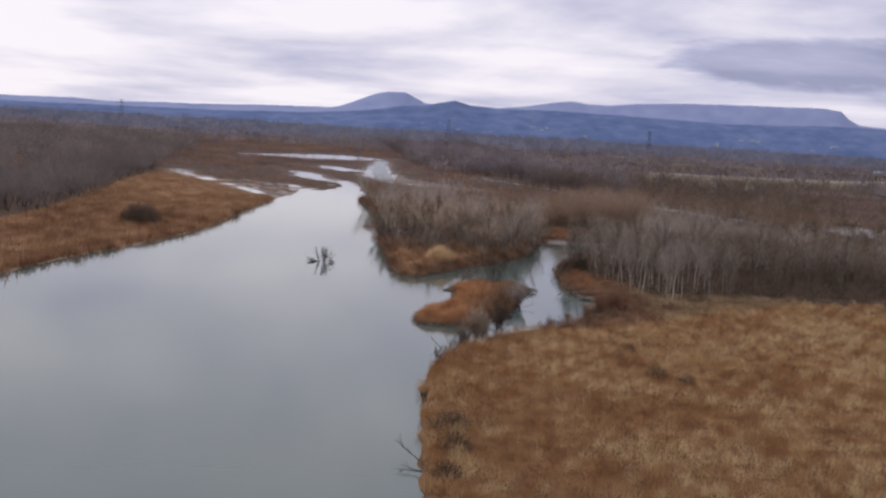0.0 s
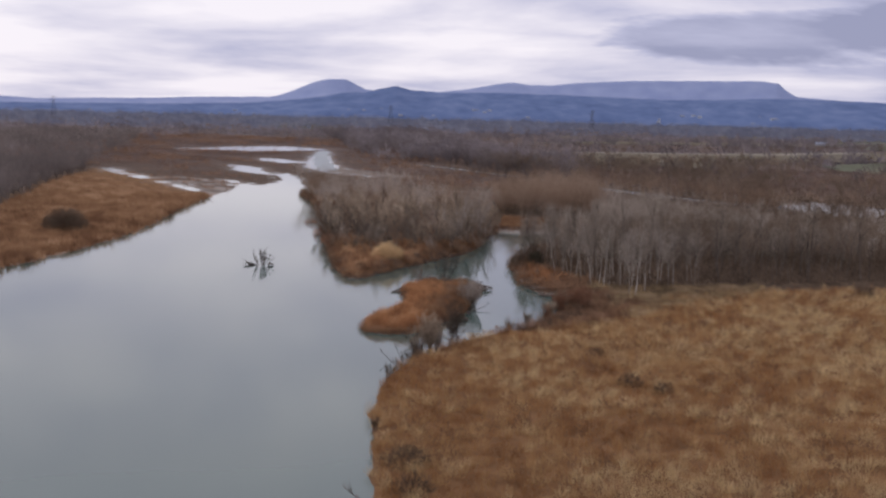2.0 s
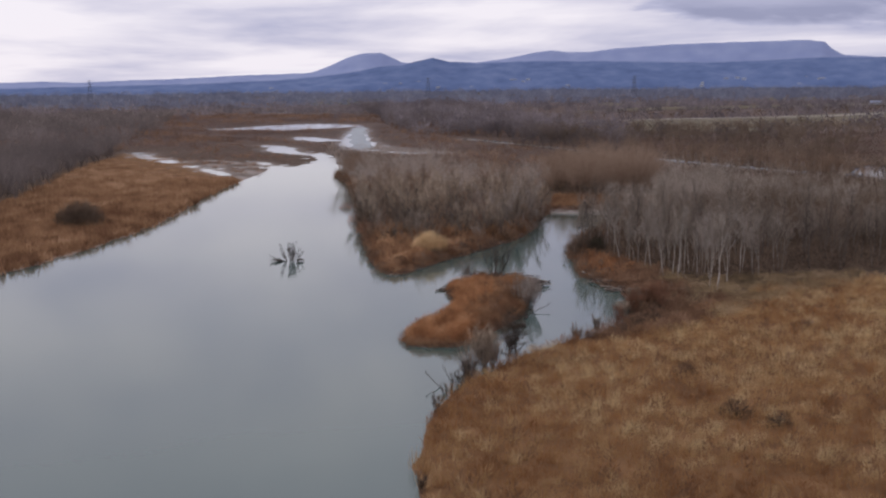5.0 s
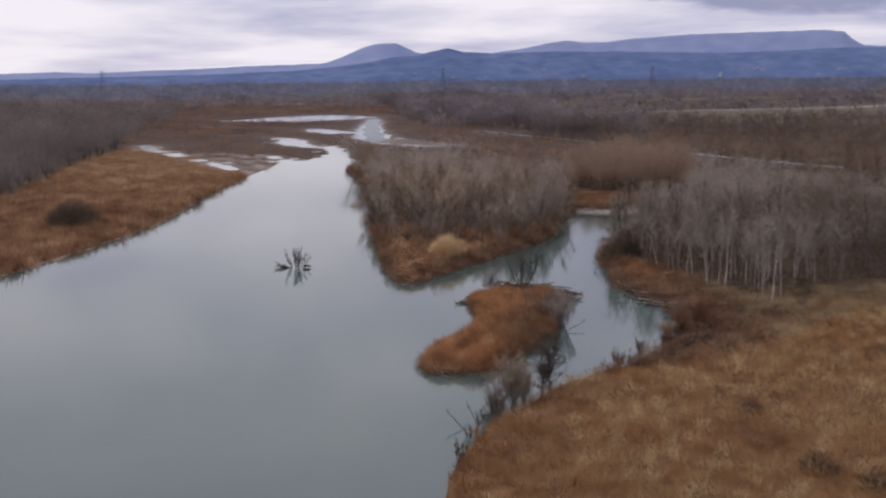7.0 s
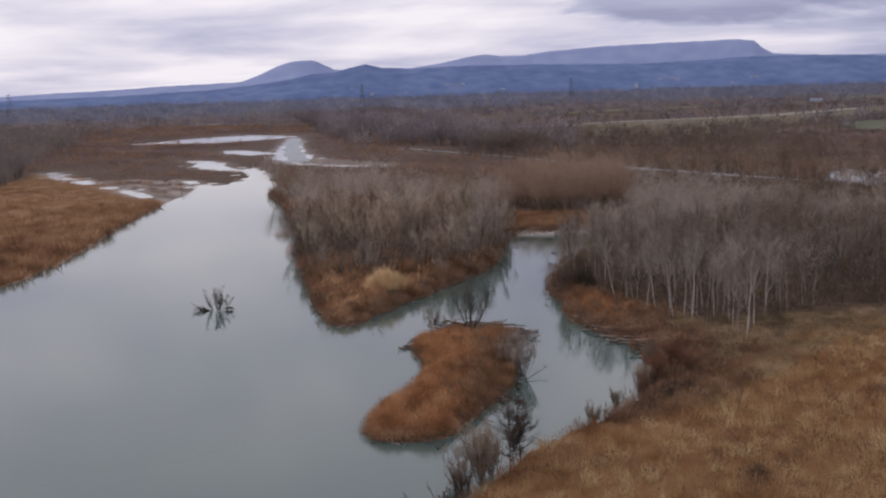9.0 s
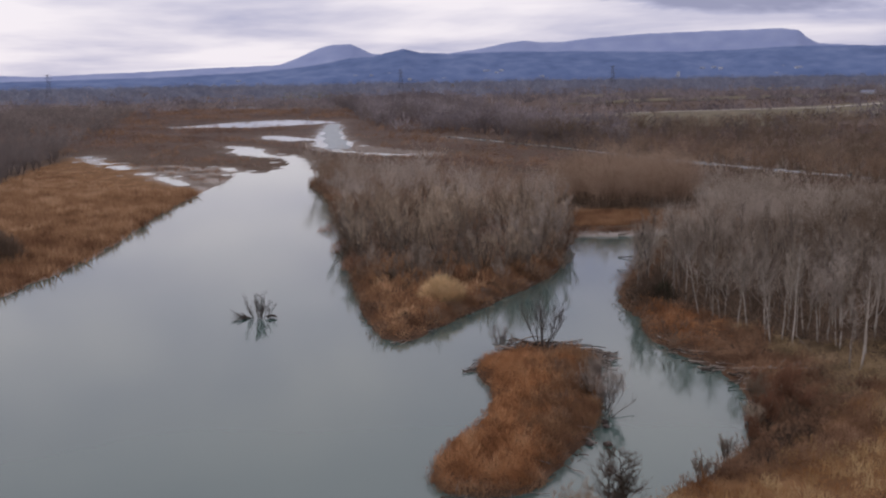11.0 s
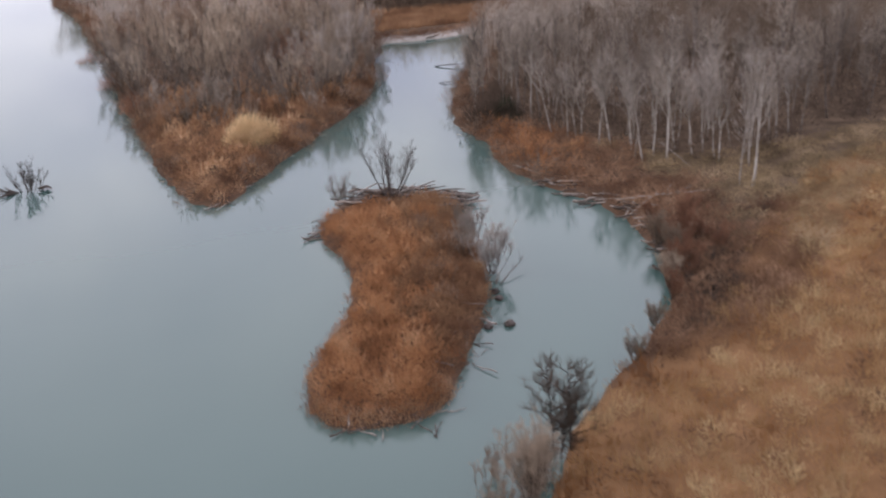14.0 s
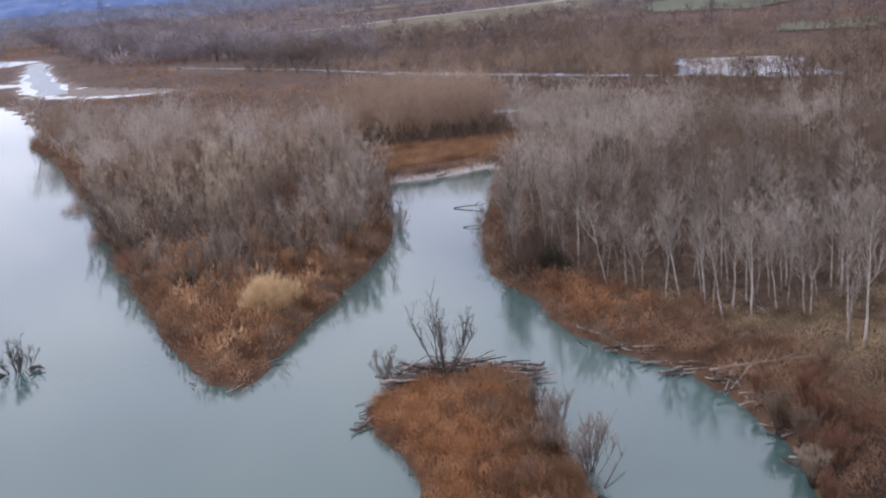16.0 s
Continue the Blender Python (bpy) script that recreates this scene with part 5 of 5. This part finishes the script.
SHRUBS = [("bush", -112, 391, 7.6, 8.4, TWIG_DIM, "dark brown rounded bush in the reed bed", 3400, 0.13), ("bush", 40, 191, 2.6, 2.6, THICKET, "dark bush standing in the reeds", 420, 0.08),
          ("bush", 44, 186, 2.2, 2.0, THICKET, "low dark bush in the reeds", 300, 0.08), ("bush", 4, 142, 2.8, 2.8, THICKET, "dark bush on the near bank", 420, 0.08),
          ("bush", 3, 131, 2.4, 2.2, THICKET, "dark bush on the near bank", 360, 0.08), ("bush", 37.8, 324, 5.2, 3.8, THICKET, "dark ivy-clad bush at the channel mouth", 1000, 0.1), ("bush", 40.8, 322, 4.8, 3.0, EVERGREEN, "dark green ivy-clad bush at the channel mouth", 800, 0.1), ("bush", 41.5, 329, 6.5, 3.2, THICKET, "tall dark bush at the channel mouth", 800, 0.09),
          ("bush", 41, 321, 3.6, 2.6, THICKET, "dark bush at the channel mouth", 600, 0.09), ("bush", -20.5, 378, 4.6, 3.2, THICKET, "dark thicket overhanging the river", 700, 0.09),
          ("bush", -22, 392, 5.0, 3.4, THICKET, "dark thicket overhanging the river", 700, 0.09), ("bush", -24, 405, 5.0, 3.4, THICKET, "dark thicket overhanging the river", 700, 0.09),
          ("bush", -17, 352, 3.2, 2.6, TWIG_WARM, "brown bush on the point's shore", 500, 0.08), ("bush", 5, 345, 4.6, 4.0, HERB, "olive-brown rounded bush in front of the wood", 900, 0.08), ("bush", -20.5, 366, 4.2, 3.4, TWIG_RUST, "rusty red bush by the river", 700, 0.08), ("bush", -25, 396, 4.4, 3.6, TWIG_RUST, "rusty red bush by the river", 700, 0.08), ("bush", -31, 432, 4.8, 4.2, TWIG_RUST, "rusty red bush by the river", 700, 0.09), ("bush", -18, 350, 2.6, 2.6, RUST, "rusty dry bush on the point's shore", 420, 0.08),
          ("bush", 12, 348, 3.4, 3.0, TWIG_WARM, "brown rounded bush in front of the wood", 560, 0.08), ("bush", -8, 340, 2.4, 2.4, THICKET, "dark bramble mound on the point", 420, 0.08),
          ("bush", -6, 318, 1.8, 2.0, THICKET, "dark bramble mound on the point", 360, 0.07), ("bush", 14.5, 276, 3.0, 2.6, TWIG_WARM, "brown bush on the island", 420, 0.06),
          ("bush", 15, 268, 3.1, 2.8, TWIG_WARM, "brown bush on the island", 420, 0.06), ("bush", 12.5, 261, 2.8, 2.5, TWIG_WARM, "brown bush on the island", 380, 0.06),
          ("bush", 11, 254, 2.5, 2.2, TWIG_WARM, "brown bush on the island's shore", 380, 0.06), ("bush", 41, 252, 2.4, 3.0, THICKET, "dark bush behind the channel bank", 450, 0.07),
          ("bush", 44, 259, 2.2, 2.8, THICKET, "dark bush behind the channel bank", 450, 0.07), ("bush", 38, 246, 2.0, 2.4, THICKET, "dark bush behind the channel bank", 400, 0.07),
          ("bush", 52, 272, 1.8, 2.4, TWIG_WARM, "brown bush below the poplars", 380, 0.06), ("bush", 38, 212, 1.9, 2.2, THICKET, "low dark bush in the reeds", 340, 0.07),
          ("bush", 36, 243, 2.0, 2.8, THICKET, "grey-brown bramble mound behind the channel bank", 450, 0.07), ("bush", 33, 238.5, 1.7, 2.4, THICKET, "grey-brown bramble mound behind the channel bank", 420, 0.07), ("bush", 40.5, 246, 2.1, 2.8, THICKET, "grey-brown bramble mound behind the channel bank", 450, 0.07), ("bush", 3.2, 152, 2.6, 3.6, THICKET, "dark bramble thicket on the near bank", 700, 0.08), ("bush", 118, 281, 3.6, 3.2, TWIG_DIM, "round brown bush before the wood", 700, 0.09), ("bush", 47, 283, 1.6, 2.0, THICKET, "low bramble below the poplars", 340, 0.06), ("bush", 66, 240, 1.6, 2.0, TWIG_WARM, "low brown bush in the reeds", 320, 0.07)]
rng = random.Random(58)
for x, y in jittered([(-15, 318), (-8, 308), (2, 323), (22, 356), (12, 356), (-4, 366), (-19, 364)], 3.6, 59):
    SHRUBS.append(("bush", x, y, rng.uniform(1.6, 2.6) + 1.6 * (y > 340), rng.uniform(1.8, 3.0), rng.choice((TWIG_WARM, THICKET, HERB, HERB)), "brown winter bush on the wooded point", 420, 0.075))
for i, (nm, x, y, h, rad, mt, lab, n, w) in enumerate(SHRUBS):
    bush(nm, x, y, h, rad, mt, lab, 510 + i, n, w)
SAPS = [(39, 261, 5.2, TWIG_TAN, "tan feathery willow shrub on the channel bank", 24, 0.5), (38.2, 256, 4.8, TWIG_TAN, "tan feathery willow shrub on the channel bank", 24, 0.5), (41.5, 258, 5.0, TWIG_RUST, "rusty red willow shrub behind the channel bank", 24, 0.55), (43.5, 263, 4.6, TWIG_RUST, "rusty red willow shrub behind the channel bank", 24, 0.55), (35.4, 250.5, 4.6, TWIG_TAN, "tan feathery willow shrub on the channel bank", 24, 0.5),
        (18.8, 262, 6.6, TWIG_PALE, "pale feathery willow shrub on the island's edge", 26, 0.6), (19.2, 271, 5.6, TWIG_PALE, "pale feathery willow shrub on the island's edge", 22, 0.4), (19.4, 277, 4.4, TWIG, "grey feathery willow shrub on the island's edge", 16, 0.45), (17, 266, 4.8, TWIG, "thin bare willow shrub on the island's edge", 12, 0.35),
        (8.0, 217.5, 8.0, TWIG_TAN, "tall tan feathery willow shrub on the near bank", 34, 0.42), (9.5, 220.5, 6.2, TWIG_TAN, "thin tan willow shrub on the near bank", 22, 0.4), (5.5, 214, 4.0, THICKET, "dark bare shrub on the near bank", 10, 0.5),
        (6.5, 222.5, 5.5, TWIG_WARM, "thin bare sapling leaning over the water", 5, 0.25), (24.7, 236.2, 3.4, TWIG_TAN, "pale feathery shrub on the channel bank", 14, 0.5), (37, 249.5, 5.6, TWIG_RUST, "rusty feathery willow shrub on the channel bank", 22, 0.5), (43, 254, 4.4, TWIG_RUST, "rusty feathery shrub behind the channel bank", 16, 0.5), (45.5, 266, 4.0, TWIG_RUST, "rusty feathery shrub behind the channel bank", 14, 0.5), (5.4, 217, 6.4, TWIG_TAN, "tan feathery willow shrub at the water's edge", 18, 0.5),
        (29, 241, 4.0, TWIG_TAN, "pale thin bare shrub on the channel bank", 12, 0.4), (33.5, 246, 4.4, TWIG_RUST, "rusty bare shrub on the channel bank", 14, 0.45),
        (37, 252, 4.6, TWIG_RUST, "rusty bare willow shrub on the channel bank", 16, 0.45), (39.5, 260, 4.0, TWIG_RUST, "rusty bare willow shrub on the channel bank", 14, 0.45),
        (41, 268, 3.2, TWIG_RUST, "rusty bare shrub on the channel bank", 10, 0.45), (7.2, 292.5, 4.8, TWIG, "grey feathery shrub beside the driftwood", 16, 0.6),
        (30, 372, 5.5, TWIG, "grey willow leaning over the inlet", 10, 0.6), (27.5, 364, 5.0, TWIG, "grey willow leaning over the inlet", 10, 0.6), (33, 392, 6.0, TWIG, "grey willow leaning over the inlet", 10, 0.6),
        (0.5, 197, 2.6, THICKET, "dark twiggy shrub at the water's edge", 8, 0.6), (3.6, 211.5, 3.4, THICKET, "dark twiggy shrub leaning over the water", 10, 0.8), (2.2, 206.5, 2.8, THICKET, "dark twiggy shrub leaning over the water", 9, 0.8), (-1, 168, 2.4, THICKET, "dark twiggy shrub at the water's edge", 8, 0.6)]
for i, (x, y, h, mt, lab, n, op) in enumerate(SAPS):
    sapling("willow_shrub", x, y, h, BARK_DARK, mt, lab, 560 + i, n, op)
root = thing("alder_tree", (12.6, 224.0, level(12.6, 224.0)), "dark bare alder with catkins on the bank", "tree")
for k in range(3):
    a, c = poplar(590 + k, 10.4 - 1.9 * k, 26, 6, 9, 0.2, 0.27, 1.5, (0.9, 1.35), 0.1)
    for nm, arr, mt in (("trunk", a, BARK_DARK), ("crown", c, THICKET)):
        ob = part(nm, mesh_from(nm, *arr, None, mt), root)
        ob.location, ob.rotation_euler = (0.8 * math.cos(2.1 * k), 0.8 * math.sin(2.1 * k), 0), (0.12 * math.cos(2.4 * k), 0.12 * math.sin(2.4 * k), k)
sapling("dead_tree", 13.4, 290.5, 10.2, BARK_DARK, BARK_DARK, "dead leafless tree rising from the driftwood", 594, 8, 1.0, 10, 4, 5, 0.13, 0.024, "tree", None, 0.6)
sapling("drowned_tree", -36.3, 323.0, 5.6, BARK_DARK, BARK_DARK, "drowned dead tree standing in the river", 605, 12, 1.25, 8, 4, 6, 0.08, 0.026, "tree", -0.6, 0.7)

# snag: low boughs lying on the water beside the drowned tree
rng = random.Random(61)
root = thing("floating_snag", (-37.8, 322.6, 0), "tangle of dead branches lying in the river", "snag")
for k in range(11):
    a = rng.uniform(2.3, 4.2)
    e = Vector((math.cos(a), math.sin(a), 0)) * rng.uniform(2.0, 4.6)
    part("branch", stick_mesh("branch", [(0, 0, -0.1), e * 0.5 + Vector((0, 0, rng.uniform(0.1, 0.5))), e + Vector((0, 0, rng.uniform(0.1, 1.6)))], [0.13, 0.09, 0.04], BARK_DARK, 5), root)
root = thing("driftwood_clump", (-34.0, 322.3, 0), "dark clump of drift caught on a snag", "driftwood")
for k in range(9):
    a = rng.uniform(0, 6.28)
    e = Vector((math.cos(a), math.sin(a), rng.uniform(-0.1, 0.5))) * rng.uniform(0.8, 1.5)
    part("branch", stick_mesh("branch", [-e * 0.6 + Vector((0, 0, 0.4)), Vector((0, 0, 0.5 + 0.1 * rng.random())), e + Vector((0, 0, 0.3))], [0.12, 0.16, 0.08], BARK_DARK, 5), root)


# ---- driftwood ----
def log_meshes(n, seed):
    out = []
    for k in range(n):
        rng = random.Random(seed + k)
        pts = [Vector((-0.5 + j / 4, rng.uniform(-0.03, 0.03), rng.uniform(-0.02, 0.02))) for j in range(5)]
        r = rng.uniform(0.024, 0.04)
        st = Sticks()
        st.prism(pts, [r, r * 0.95, r * 0.85, r * 0.75, r * 0.55], 6)
        if k % 2:
            st.prism([pts[2], pts[2] + Vector((0.12, 0.10 * (1 if k % 4 == 1 else -1), 0.04))], [r * 0.5, r * 0.2], 4)
        out.append(mesh_from("log", *st.arrays(), None, LOG))
    return out


LOGS = log_meshes(8, 700)


def pile(name, centre, label, spots, seed, lengths, heading, wobble, lift):
    """A heap of driftwood: each log a part."""
    rng = random.Random(seed)
    root = thing(name, (*centre, 0), label, "driftwood")
    for x, y, n, rad in spots:
        for k in range(n):
            px, py = x + rng.gauss(0, rad), y + rng.gauss(0, rad)
            l = rng.uniform(*lengths)
            ob = part("log", LOGS[rng.randrange(len(LOGS))], root)
            z = max(level(px, py), 0.0) + 0.08 + lift * rng.random() * k / max(n, 1)
            ob.matrix_basis = Matrix.LocRotScale((px - centre[0], py - centre[1], z), Euler((rng.uniform(0, 6.28), rng.uniform(-0.16, 0.16), heading + rng.gauss(0, wobble))), (l, l * rng.uniform(0.7, 1.3), l * 0.9))
    return root


pile("driftwood_pile", (14, 292), "heap of grey driftwood logs at the island's head", [(17.5, 292.3, 34, 1.4), (20.5, 289.3, 32, 1.2), (20.2, 285.5, 16, 0.9), (13.0, 293.2, 26, 1.3), (8.6, 292.0, 20, 1.1), (22.5, 287.5, 18, 0.8)], 71, (2.0, 5.2), -0.2, 0.6, 1.7)
pile("driftwood_pile", (4, 286), "low heap of dark driftwood on the island's corner", [(5.0, 288.0, 9, 0.7), (2.8, 284.2, 9, 0.7), (1.8, 282.6, 5, 0.5)], 72, (1.2, 3.0), 0.3, 0.6, 0.6)
pile("driftwood_line", (16, 250), "driftwood and dead stems along the island's shore", [(17.5, 268, 5, 1.0), (17, 260, 6, 1.0), (14.5, 252, 7, 1.0), (11, 245, 6, 0.9), (8, 240, 5, 0.9), (3, 233.6, 8, 1.3), (-2, 233.8, 6, 1.0)], 73, (1.2, 3.0), 1.0, 0.8, 0.3)
pile("driftwood_line", (39, 275), "pale driftwood and fallen stems along the channel bank", [(34.6, 297, 5, 0.8), (36, 290, 9, 0.9), (38, 285, 12, 0.9), (40, 280, 12, 1.0), (41, 274, 12, 1.0), (41.3, 268, 10, 0.9), (40, 261, 9, 0.9), (37.5, 254, 6, 0.8)], 74, (1.5, 4.5), -0.4, 0.6, 0.4)
pile("driftwood_line", (0, 320), "dead stems and roots along the point's shore", [(-9, 301.5, 9, 0.9), (-4, 309, 6, 0.8), (3, 321.5, 6, 0.8), (10, 332.5, 6, 0.8), (18, 347, 6, 0.8), (25, 361, 5, 0.8)], 75, (1.0, 3.0), 0.9, 0.7, 0.3)


def fallen(name, label, a, b, r0, mat, seed, forks=3):
    """A fallen trunk between two points, with stubs of branches."""
    rng = random.Random(seed)
    a, b = Vector(a), Vector(b)
    root = thing(name, a, label, "fallen tree")
    d = b - a
    stem = part("trunk", stick_mesh("trunk", [(0, 0, 0), d * 0.35 + Vector((rng.uniform(-0.1, 0.1), rng.uniform(-0.1, 0.1), 0.1)), d * 0.7, d], [r0, r0 * 0.85, r0 * 0.6, r0 * 0.25], mat, 6), root)
    for k in range(forks):
        o = d * rng.uniform(0.35, 0.9)
        e = (d.normalized() + 0.8 * way(rng, rng.uniform(0.2, 1.3), rng.uniform(0, 6.28))).normalized() * d.length * rng.uniform(0.15, 0.3)
        part("branch", stick_mesh("branch", [o, o + e * 0.6, o + e + Vector((0, 0, 0.1))], [r0 * 0.45, r0 * 0.3, r0 * 0.1], mat, 4), stem)


fallen("fallen_tree", "pale fallen trunk lying along the bank", (40.5, 276.5, 1.2), (52, 273, 1.9), 0.14, BARK_PALE, 81)
fallen("fallen_tree", "pale fallen stem reaching down to the water", (46, 275.5, 1.8), (39.2, 271.3, 0.25), 0.13, BARK_PALE, 82)
fallen("fallen_tree", "pale fallen stem reaching down to the water", (43.5, 276, 1.6), (39.4, 271.9, 0.2), 0.1, BARK_PALE, 83, 1)
fallen("leaning_dead_tree", "pale dead stem leaning in the wood's edge", (55.5, 283.5, 1.0), (51, 290.5, 6.0), 0.045, BARK_PALE, 84, 2)
fallen("leaning_dead_tree", "pale dead stem leaning beside the poplars", (50.2, 292, 0.9), (54, 297, 8.0), 0.065, BARK_PALE, 85, 2)
fallen("fallen_log", "bleached log lying on the driftwood", (14.8, 288.6, 1.4), (18.8, 283.0, 0.35), 0.16, LOG, 86, 0)
fallen("fallen_log", "bleached log jutting into the river", (4.4, 285.0, 0.6), (0.0, 281.2, 0.1), 0.17, LOG, 87, 1)
fallen("dead_branch", "forked dead branch lying in the channel", (18.9, 258.8, 0.05), (23.0, 262.8, 1.1), 0.07, BARK_DARK, 88, 3)
fallen("dead_branch", "dead branch sticking out of the river by the bank", (1.2, 209.0, -0.1), (-1.2, 211.2, 1.9), 0.06, BARK_DARK, 89, 9)
fallen("dead_branch", "dead branch sticking out of the river by the bank", (3.0, 210.5, -0.1), (1.4, 213.0, 2.3), 0.055, BARK_DARK, 90, 9)
fallen("dead_branch", "dead branch leaning out from the near bank", (0.6, 136, 0.2), (-4.2, 141.5, 2.0), 0.1, BARK_DARK, 91, 4)
fallen("dead_branch", "dead branch leaning out from the near bank", (0.8, 133, 0.2), (-2.8, 135.5, 0.6), 0.08, BARK_DARK, 92, 3)
fallen("dead_branch", "dark drift branch in the inlet", (43, 378, 0.1), (48.5, 374.5, 0.7), 0.14, BARK_DARK, 93, 4)
fallen("dead_branch", "dark drift branch in the inlet", (39.5, 361.5, 0.1), (43, 359.5, 0.4), 0.1, BARK_DARK, 94, 2)
fallen("fallen_log", "bleached trunk stranded at the inlet's head", (49.5, 410.8, 0.5), (66, 417.5, 0.7), 0.3, BARK_PALE, 95, 1)


def stump(x, y, r, seed):
    rng = random.Random(seed)
    bm = bmesh.new()
    bmesh.ops.create_icosphere(bm, subdivisions=2, radius=r)
    for v in bm.verts:
        v.co *= rng.uniform(0.8, 1.15)
        v.co.z *= 0.75
    me = bpy.data.meshes.new("stump")
    bm.to_mesh(me)
    bm.free()
    me.materials.append(BARK_DARK)
    ob = new("stump", me)
    ob.location = (x, y, 0.15)
    tagged(ob, "dark wet stump standing in the channel", "stump", "stumps by the island")


for i, (x, y, r) in enumerate(((16.4, 248.4, 0.6), (14.2, 248.6, 0.5), (17.6, 256.8, 0.5), (17.4, 254.9, 0.45), (19.4, 270.5, 0.45), (19.2, 273, 0.4))):
    stump(x, y, r, 96 + i)


# ---- rapids up the river ----
def ribbon(name, line, half, mat, label, z):
    L = smooth(line, False, 2)
    V, F = [], []
    for i, p in enumerate(L):
        t = L[min(i + 1, len(L) - 1)] - L[max(i - 1, 0)]
        n = np.array([-t[1], t[0]]) / np.hypot(*t)
        w = half * (0.8 + 0.25 * math.sin(i * 1.7) + 0.1 * math.sin(i * 4.1))
        V += [(*(p - n * w), z), (*(p + n * w), z)]
        if i:
            b = 2 * i
            F.append((b - 2, b - 1, b + 1, b))
    return tagged(new(name, mesh_from(name, V, F, None, mat)), label, "water", kind="structure")


ribbon("water_rapids", [(-72, 1050), (-65, 940), (-60, 870), (-52, 800), (-48, 758)], 8.5, FOAM, "white broken water of shallow rapids, rippled sky reflection painted in", 0.03)
# sheets laid just above the water carry a painted sky reflection
ribbon("water_stream", STREAMS[3][1], 1.9, SHALLOW, "shallow stream behind the wood, bright sky reflection painted pale", 0.05)
PV = [(*p, 0.06) for p in smooth(POOLS[6], True, 2)]
tagged(new("water_pond", mesh_from("water_pond", PV, [tuple(range(len(PV)))], None, SHALLOW)), "shallow pond behind bare trees, bright sky reflection painted pale", "water", kind="structure")
row = np.array([(183 + 26 * k + random.Random(60 + i).uniform(-2, 2), 536 - 46 * k + random.Random(90 + i).uniform(-3, 3)) for i, k in enumerate(np.linspace(0, 1, 22))])
planted("grove", OPEN_GROVE, row, 0.95, THICKET, "row of bare trees in front of the pond", "trees", 253, 0.4)


# ---- power line and houses far off ----
def pylon(x, y, height, turn, seed):
    root = thing("pylon", (x, y, level(x, y)), "grey steel lattice power pylon on the plain", "pylon", "pylons across the plain", turn)
    st = Sticks()
    corner = lambda s, k: Vector((s[0], s[1], 0)) * (height * (0.11 - 0.085 * k)) + Vector((0, 0, height * k))
    sides = [(-1, -1), (1, -1), (1, 1), (-1, 1)]
    for i, s in enumerate(sides):
        st.prism([corner(s, 0), corner(s, 0.55), corner(s, 1.0)], [0.28, 0.24, 0.16], 4)
        n = sides[(i + 1) % 4]
        for j in range(7):
            k0, k1 = j / 7, (j + 1) / 7
            st.prism([corner(s, k0), corner(n, k1)], [0.1, 0.1], 3)
            st.prism([corner(n, k0), corner(s, k1)], [0.1, 0.1], 3)
    part("tower", mesh_from("tower", *st.arrays(), None, STEEL), root)
    for k, w in ((0.68, 7.5), (0.82, 9.0), (0.95, 6.5)):
        st = Sticks()
        st.prism([Vector((-w, 0, height * k)), Vector((0, 0, height * k + 1.2)), Vector((w, 0, height * k))], [0.16, 0.3, 0.16], 4)
        st.prism([Vector((-w, 0, height * k)), Vector((w, 0, height * k))], [0.14, 0.14], 4)
        part("arm", mesh_from("arm", *st.arrays(), None, STEEL), root)


for i, (x, y, h) in enumerate(((-745, 2380, 46), (-20, 2330, 44), (400, 2260, 44))):
    pylon(x, y, h, 0.25, i)


def house(x, y, w, d, h, turn, label, z=None):
    root = thing("house", (x, y, level(x, y) if z is None else z), label, "house", "", turn)

    def box(name, cx, cy, cz, sx, sy, sz, mat):
        bm = bmesh.new()
        bmesh.ops.create_cube(bm, size=1, matrix=Matrix.Translation((cx, cy, cz)) @ Matrix.Diagonal((sx, sy, sz, 1)))
        me = bpy.data.meshes.new(name)
        bm.to_mesh(me)
        bm.free()
        me.materials.append(mat)
        return me
    wall = part("wall", box("wall", 0, 0, h / 2 - 0.6, w, d, h + 1.2, WHITE_WALL), root)
    o, e = 0.5, h - 0.01
    V = [(-w / 2 - o, -d / 2 - o, e), (w / 2 + o, -d / 2 - o, e), (w / 2 + o, d / 2 + o, e), (-w / 2 - o, d / 2 + o, e), (-w / 2 - o, 0, e + d * 0.3), (w / 2 + o, 0, e + d * 0.3)]
    me = bpy.data.meshes.new("roof")
    me.from_pydata(V, [], [(0, 1, 5, 4), (2, 3, 4, 5), (0, 4, 3), (1, 2, 5), (3, 2, 1, 0)])
    me.materials.append(ROOF)
    part("roof", me, root)
    for k in range(3):
        part("window", box("window", -w / 2 + w * (k + 0.7) / 3.4, -d / 2, h * 0.55, w * 0.09, 0.12, h * 0.25, STEEL), wall)


house(-60, 1278, 7, 5, 2.2, 0.2, "small white house among trees by the river")
house(612, 1560, 18, 9, 3.6, -0.2, "long white farmhouse beside green fields")
rng = random.Random(77)
for k in range(24):
    az = radians((-9, -1, 4, 13, 18)[k % 5] + rng.gauss(0, 1.1))
    rr = rng.uniform(3275, 3360)
    x, y = rr * math.sin(az), rr * math.cos(az)
    house(x, y, rng.uniform(7, 13), rng.uniform(6, 9), rng.uniform(2.6, 4.5), rng.uniform(-0.5, 0.5), "pale house of a far village below the hills", max(NEAR_HILL(x, y) - 2, 1.0))
house(1094, 3146, 21, 9, 5, 0.1, "large white building on the hill's foot", max(NEAR_HILL(1094, 3146) - 2, 1.0))
